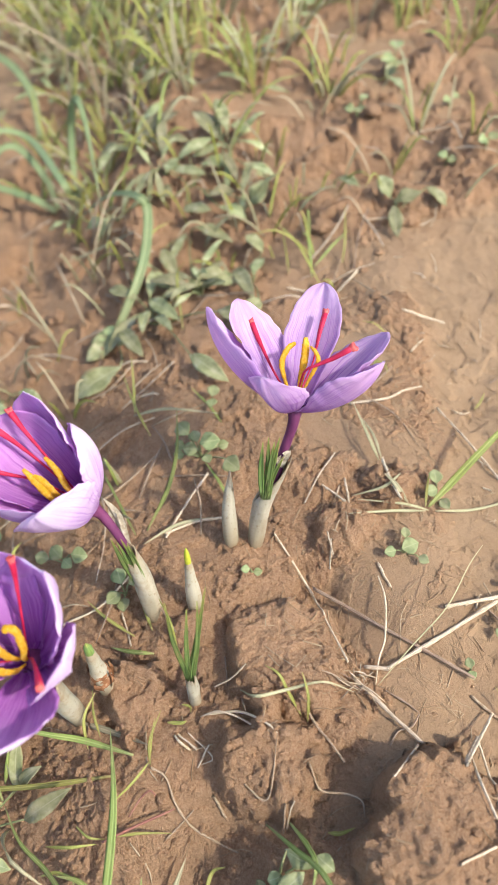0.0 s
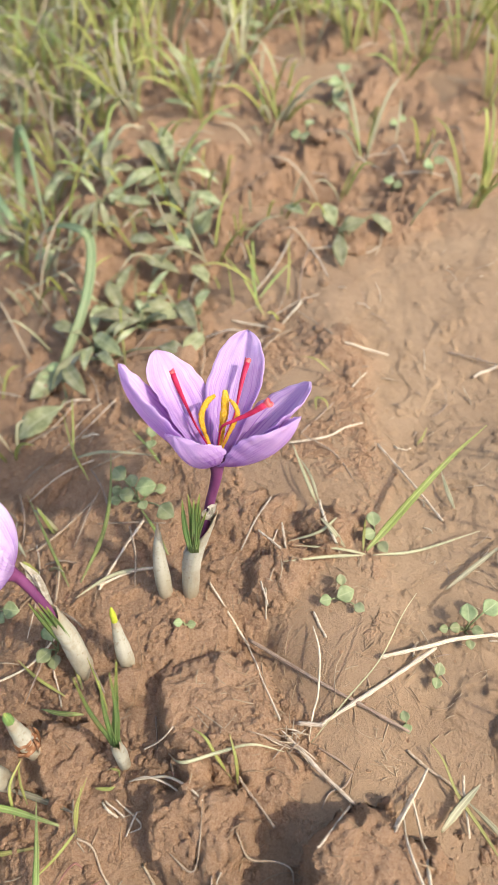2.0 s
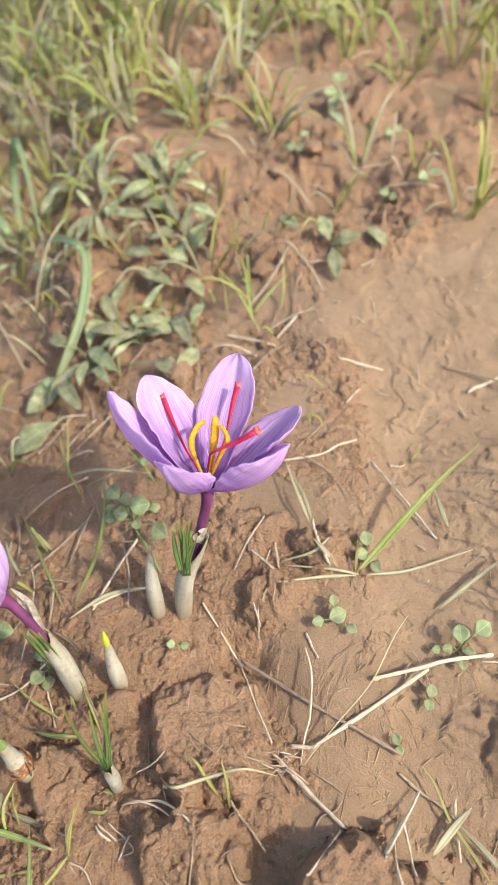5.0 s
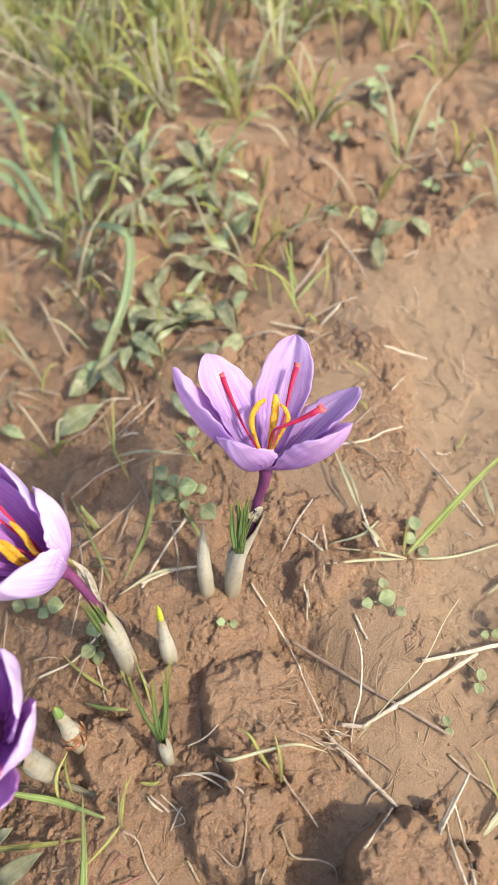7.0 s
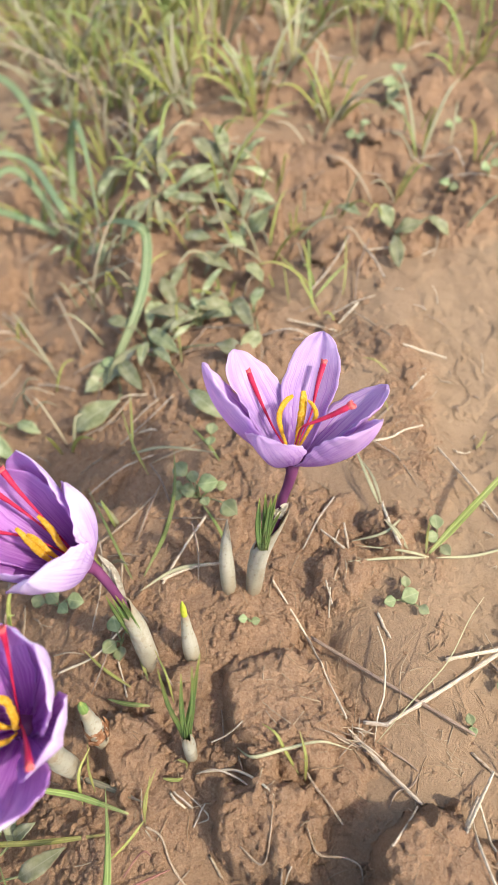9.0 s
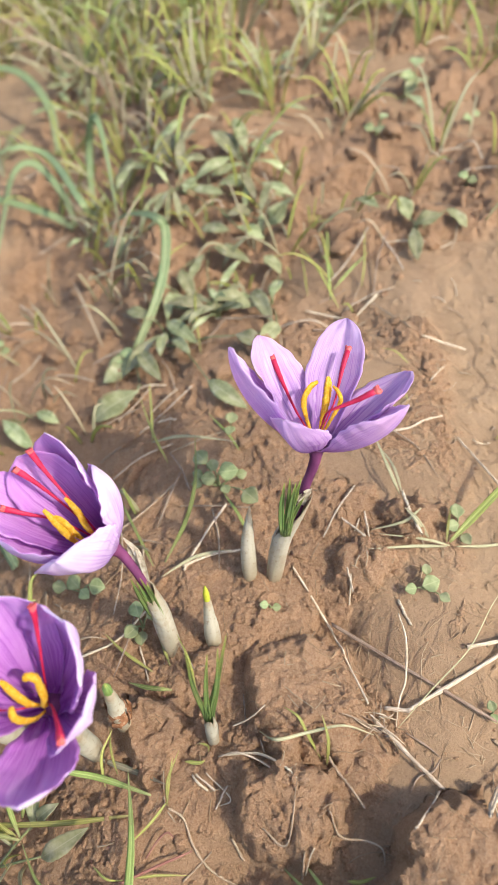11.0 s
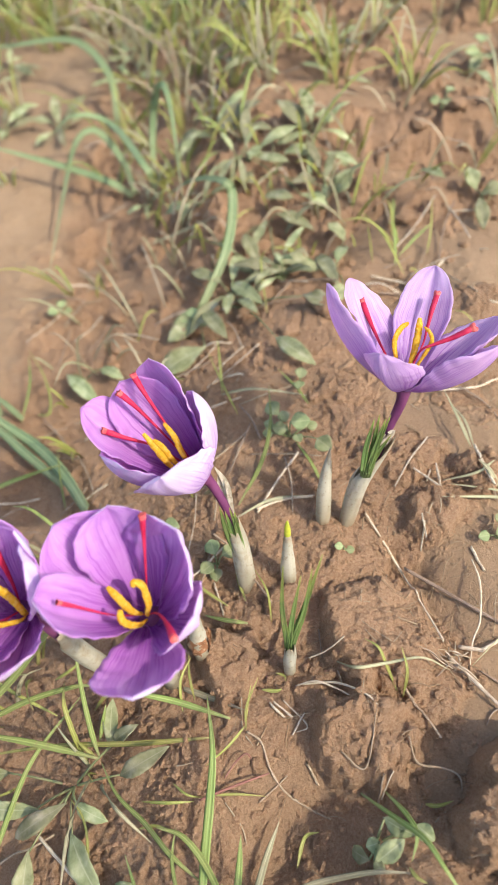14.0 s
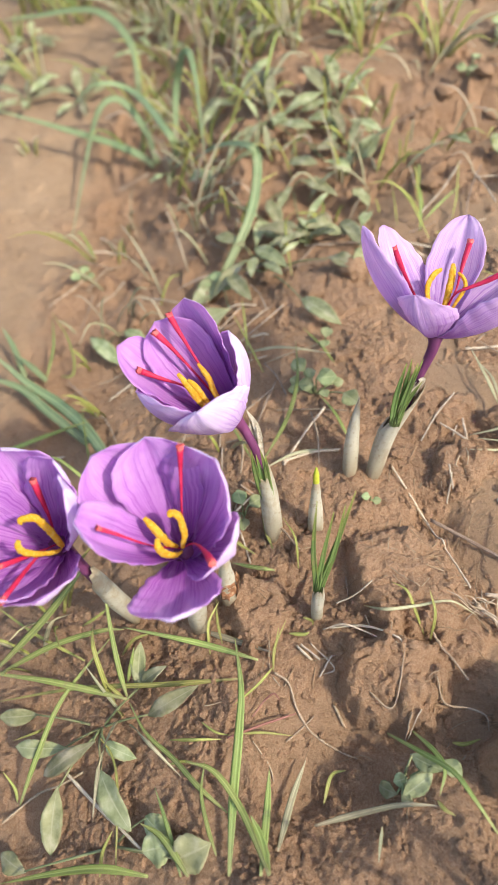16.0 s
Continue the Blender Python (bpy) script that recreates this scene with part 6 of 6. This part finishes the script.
def undergrowth():
    rnd = random.Random(77)
    seed = 1000
    dry, mixed = (GRASS_PALE, GRASS_PALE, GRASS_YELLOW, STRAW_BLADE), (GRASS, GRASS_YELLOW, GRASS_PALE, GRASS_YELLOW)
    # the thick stand at the back, thinning out towards the bed
    made = 0
    while made < 165:
        x, y = -0.30 + 0.35 * rnd.random(), 0.24 + 0.46 * rnd.random()
        reach = 0.33 + 0.05 * math.sin(x * 31) + 0.03 * math.sin(x * 83 + 1)
        if rnd.random() > (y - reach + 0.10) / 0.10 or (x < -0.155 and y < 0.47 and rnd.random() < 0.93):
            continue
        tall = min(1.0, max(0.35, (y - 0.22) / 0.22))
        tuft(x, y, 5 + rnd.randrange(7), (0.030 + 0.065 * rnd.random()) * tall, 0.55 + 0.7 * rnd.random(), mixed if made % 4 else dry, 0.0010 + 0.0008 * rnd.random(), seed + made, "tuft of fresh and withered grass on the bed", (0.5 * (rnd.random() - 0.5), 0.4 * (rnd.random() - 0.5)))
        made += 1
    # the back on the far side, thinner
    made = 0
    while made < 190:
        x, y = -0.02 + 0.36 * rnd.random(), 0.26 + 0.44 * rnd.random()
        if rnd.random() > (y - 0.25) / 0.15:
            continue
        tuft(x, y, 3 + rnd.randrange(7), 0.022 + 0.055 * rnd.random() * (y - 0.12) / 0.45, 0.6 + 0.7 * rnd.random(), mixed if made % 4 else dry, 0.0010 + 0.0007 * rnd.random(), seed + 800 + made, "thin tuft of yellowish grass on bare soil", (0.6 * (rnd.random() - 0.5), 0.4 * (rnd.random() - 0.5)))
        made += 1
    # single tufts on the far edge of the washed furrow
    for k, (x, y, h, n) in enumerate(((0.142, 0.205, 0.040, 5), (0.152, 0.212, 0.045, 5), (0.093, 0.246, 0.034, 4), (0.120, 0.232, 0.026, 3), (0.172, 0.290, 0.045, 6), (0.190, 0.305, 0.05, 6), (0.165, 0.335, 0.05, 6), (0.205, 0.26, 0.045, 5), (0.14, 0.34, 0.04, 5), (0.215, 0.36, 0.05, 7), (0.052, 0.305, 0.03, 3), (0.100, 0.36, 0.04, 4))):
        tuft(x, y, n + 1, h, 0.7, mixed, 0.0017, seed + 200 + k, "small tuft of yellowish grass by the furrow")
    # blades among the weeds
    for k in range(80):
        x, y = -0.15 + 0.18 * rnd.random(), 0.08 + 0.27 * rnd.random()
        if y < 0.15 and x > -0.07:
            continue
        tuft(x, y, 1 + rnd.randrange(4) if y > 0.16 else 1, 0.014 + 0.028 * rnd.random(), 1.0, mixed if k % 2 == 0 else dry, 0.0011, seed + 300 + k, "few thin grass blades among the weeds")
    # single dry and yellow blades between the lumps at the back
    for k in range(26):
        x, y = 0.005 + 0.115 * rnd.random(), 0.125 + 0.19 * rnd.random()
        if float(washed(np.array(x), np.array(y))) < 0.3:
            tuft(x, y, 1 + (k % 5 == 0), 0.010 + 0.022 * rnd.random(), 1.0, dry if k % 3 else mixed, 0.0011, seed + 900 + k, "single thin dry blade among lumps of soil")
    # leafy weeds on the left flank of the bed
    for k in range(17):
        x, y = -0.115 + 0.125 * rnd.random(), 0.14 + 0.20 * rnd.random()
        random_weed(x, y, 3 + rnd.randrange(4), 0.014 + 0.013 * rnd.random(), seed + 400 + k)
    for k in range(14):
        x, y = -0.27 + 0.30 * rnd.random(), 0.33 + 0.22 * rnd.random()
        random_weed(x, y, 5 + rnd.randrange(3), 0.019 + 0.013 * rnd.random(), seed + 440 + k)
    # low growth under the violet flowers
    for k in range(5):
        x, y = -0.135 + 0.075 * rnd.random(), -0.135 + 0.13 * rnd.random()
        tuft(x, y, 3 + rnd.randrange(3), 0.018 + 0.02 * rnd.random(), 0.9, mixed, 0.0013, seed + 500 + k, "few grass blades beside the violet flowers")
    # grass on the far bank of the furrow, known by its long shadows
    for k, (x, y) in enumerate(((0.150, 0.000), (0.158, 0.012), (0.148, 0.030), (0.165, -0.020), (0.160, 0.060), (0.128, -0.016), (0.122, -0.040), (0.132, -0.062), (0.140, 0.010), (0.146, 0.045))):
        tuft(x, y, 6, 0.050, 0.5, mixed, 0.0013, seed + 600 + k, "tuft of grass on the bank of the furrow")
    # grass behind the lower end of the bed, known by the shadows it throws
    for k, (x, y) in enumerate(((0.046, -0.136), (0.038, -0.134), (0.084, -0.132))):
        tuft(x, y, 9, 0.055, 0.45, mixed, 0.0022, seed + 640 + k, "tuft of grass at the lower end of the bed")
    # litter and thin growth beside and behind the flowers
    for k in range(7):
        x, y = -0.14 + 0.095 * rnd.random(), -0.015 + 0.12 * rnd.random()
        tuft(x, y, 2 + rnd.randrange(3), 0.012 + 0.02 * rnd.random(), 0.9, dry if k % 2 else mixed, 0.0012, seed + 700 + k, "few thin grass blades beside the flowers")
    for k in range(48):
        x, y = -0.14 + 0.11 * rnd.random(), -0.02 + 0.12 * rnd.random()
        a, l = rnd.random() * math.tau, 0.008 + 0.022 * rnd.random()
        ex, ey = x + l * math.cos(a), y + l * math.sin(a)
        (rootlet if k % 3 == 0 else straw if k % 3 == 1 else grey_straw)(0.0005 + 0.0006 * rnd.random(), (x, y, 0.001), ((x + ex) / 2 + 0.001, (y + ey) / 2, 0.0025), (ex, ey, 0.001 + 0.003 * rnd.random()))
    # short stubs and bits on the dried silt
    for k in range(70):
        x, y = 0.066 + 0.085 * rnd.random(), -0.035 + 0.21 * rnd.random()
        a, l = rnd.random() * math.tau, 0.003 + 0.010 * rnd.random() ** 2
        ex, ey = x + l * math.cos(a), y + l * math.sin(a)
        (rootlet if k % 3 == 0 else straw if k % 3 == 1 else grey_straw)(0.0003 + 0.0005 * rnd.random(), (x, y, 0.0004), ((x + ex) / 2 + 0.0006, (y + ey) / 2, 0.0014), (ex, ey, 0.0006 + 0.003 * rnd.random()))
    # sprinkled dry stalks at the back
    for k in range(150):
        x, y = -0.16 + 0.36 * rnd.random(), 0.09 + 0.33 * rnd.random()
        if float(washed(np.array(x), np.array(y))) > 0.4 and rnd.random() < 0.75:
            continue
        a, l = rnd.random() * math.tau, 0.010 + 0.025 * rnd.random()
        ex, ey = x + l * math.cos(a), y + l * math.sin(a)
        (straw if k % 2 else grey_straw)(0.0007 + 0.0006 * rnd.random(), (x, y, 0.001), ((x + ex) / 2 + 0.001, (y + ey) / 2, 0.003), (ex, ey, 0.0012 + 0.004 * rnd.random()))


undergrowth()
far_grass()


def heap(name, shapes, mat, label, category):
    """Many small loose bits as one mesh."""
    verts, faces = [], []
    for vs, fs in shapes:
        n = len(verts)
        verts += vs
        faces += [tuple(i + n for i in f) for f in fs]
    me = mesh_of(name, verts, faces, (mat,), smooth=False)
    return tagged(new(name, me), label, category, kind="stuff")


def ball():
    bm = bmesh.new()
    bmesh.ops.create_icosphere(bm, subdivisions=1, radius=1.0)
    out = [v.co.copy() for v in bm.verts], [tuple(v.index for v in f.verts) for f in bm.faces]
    bm.free()
    return out


def soil_crumbs():
    rnd = random.Random(5)
    shape, faces = ball()
    places = []
    while len(places) < 48000:
        x, y = -0.17 + 0.30 * rnd.random(), -0.13 + 0.36 * rnd.random() ** 1.5
        places.append((x, y, rnd.random()))
    xs, ys = np.array([p[0] for p in places]), np.array([p[1] for p in places])
    zs, wash = ground_at(xs, ys), np.maximum(washed(xs, ys), 0.7 * surface(xs, ys)[1])
    thick = wave(xs, ys, 0.02, 41) + 0.6 * wave(xs, ys, 0.007, 42)
    shapes = []
    for (x, y, q), z, w, d in zip(places, zs, wash, thick):
        if d < -0.05 or (w > 0.3 and rnd.random() < 0.80 + 0.17 * w):
            continue
        r = (0.00015 + 0.0013 * rnd.random() ** 6) * (0.6 if w > 0.5 else 1.0)
        sx, sy, sz = r * (0.6 + 0.9 * rnd.random()), r * (0.6 + 0.9 * rnd.random()), r * (0.35 + 0.4 * rnd.random())
        shapes.append(([(x + v.x * sx * (0.75 + 0.5 * rnd.random()), y + v.y * sy * (0.75 + 0.5 * rnd.random()), float(z) + r * 0.25 + v.z * sz * (0.75 + 0.5 * rnd.random())) for v in shape], faces))
    heap("soil_crumbs", shapes, SOIL, "loose brown crumbs of dry soil", "soil")


def straw_litter():
    rnd = random.Random(9)
    shapes = []
    for k in range(800):
        if k % 5 in (1, 3):
            x, y = 0.055 + 0.07 * rnd.random(), -0.06 + 0.20 * rnd.random()
        elif k % 3:
            x, y = 0.035 + 0.028 * rnd.gauss(0, 1), -0.03 + 0.045 * rnd.gauss(0, 1)
        else:
            x, y = -0.11 + 0.22 * rnd.random(), -0.12 + 0.30 * rnd.random()
        if float(washed(np.array(x), np.array(y))) > 0.5 and rnd.random() < 0.3:
            continue
        a, l, r = rnd.random() * math.tau, 0.0015 + 0.006 * rnd.random() ** 2, 0.00008 + 0.00013 * rnd.random()
        c, s = math.cos(a), math.sin(a)
        p0 = Vector((x, y, gz(x, y) + r))
        p1 = Vector((x + c * l, y + s * l, gz(x + c * l, y + s * l) + r + 0.0006 * rnd.random()))
        side, up = Vector((-s, c, 0)) * r, Vector((0, 0, r))
        mid = (p0 + p1) / 2 + side * rnd.uniform(-2, 2) + up
        vs = [p + d for p in (p0, mid, p1) for d in (side, up, -side, -up)]
        fs = [(4 * i + j, 4 * i + (j + 1) % 4, 4 * i + 4 + (j + 1) % 4, 4 * i + 4 + j) for i in (0, 1) for j in range(4)] + [(3, 2, 1, 0), (8, 9, 10, 11)]
        shapes.append((vs, fs))
    heap("straw_litter", shapes, LITTER, "short broken bits of dry straw and roots", "straw")


def loose_roots():
    """Wiry dry root hairs strewn over the bed."""
    rnd = random.Random(31)
    shapes = []
    for k in range(80):
        if k % 4 == 0:
            x, y = 0.052 + 0.06 * rnd.random(), -0.05 + 0.18 * rnd.random()
        elif k % 3:
            x, y = 0.030 + 0.030 * rnd.gauss(0, 1), -0.035 + 0.040 * rnd.gauss(0, 1)
        else:
            x, y = -0.10 + 0.20 * rnd.random(), -0.12 + 0.28 * rnd.random()
        a, l, r = rnd.random() * math.tau, 0.005 + 0.013 * rnd.random(), 0.00006 + 0.00008 * rnd.random()
        turn, pts = rnd.choice((0.3, 0.8, 2.0)) * rnd.uniform(-1, 1), []
        for i in range(8):
            pts.append(Vector((x, y, gz(x, y) + r * 0.6 + 0.0016 * math.sin(i / 7 * math.pi) * (k % 2))))
            x, y = x + math.cos(a) * l / 7, y + math.sin(a) * l / 7
            a += turn / 7 + rnd.uniform(-0.25, 0.25)
        vs, fs = [], []
        for i, p in enumerate(pts):
            t = across(pts, i)
            side = t.cross(Vector((0, 0, 1))).normalized() * r
            vs += [p + side, p + Vector((0, 0, r * 1.5)), p - side]
        for i in range(7):
            fs += [(3 * i + j, 3 * i + (j + 1) % 3, 3 * i + 3 + (j + 1) % 3, 3 * i + 3 + j) for j in range(3)]
        shapes.append((vs, fs + [(2, 1, 0), (21, 22, 23)]))
    heap("root_hairs", shapes, LITTER, "wiry dry root hairs strewn on soil", "roots")


def soil_clod(x, y, r, seed):
    """A loose lump of soil, cracked and angular, half sunk in."""
    rnd = random.Random(seed)
    bm = bmesh.new()
    bmesh.ops.create_icosphere(bm, subdivisions=3, radius=1.0)
    off = Vector((rnd.random() * 50, rnd.random() * 50, rnd.random() * 50))
    for v in bm.verts:
        n = noise.noise(v.co * 1.3 + off) * 0.35 + abs(noise.noise(v.co * 2.9 + off)) * 0.35 + noise.noise(v.co * 7 + off) * 0.08
        v.co *= r * (0.85 + n)
        v.co.z *= 0.6
    me = bpy.data.meshes.new("soil_clod")
    bm.to_mesh(me)
    bm.free()
    me.materials.append(SOIL)
    me.polygons.foreach_set("use_smooth", [True] * len(me.polygons))
    ob = new("soil_clod", me)
    ob.location = (x, y, gz(x, y) + r * 0.12)
    ob.rotation_euler = (0, 0, rnd.random() * 6)
    return tagged(ob, "loose lump of dry brown soil", "soil clod", "soil clods")


def clods():
    rnd = random.Random(21)
    made = 0
    while made < 150:
        x, y = -0.12 + 0.20 * rnd.random(), -0.12 + 0.40 * rnd.random()
        if float(washed(np.array(x), np.array(y))) > 0.3:
            continue
        far = y > 0.1
        soil_clod(x, y, 0.0020 + 0.0050 * rnd.random() ** 2 if far else 0.0006 + 0.0017 * rnd.random() ** 3, made)
        made += 1


soil_crumbs()
straw_litter()
loose_roots()
clods()
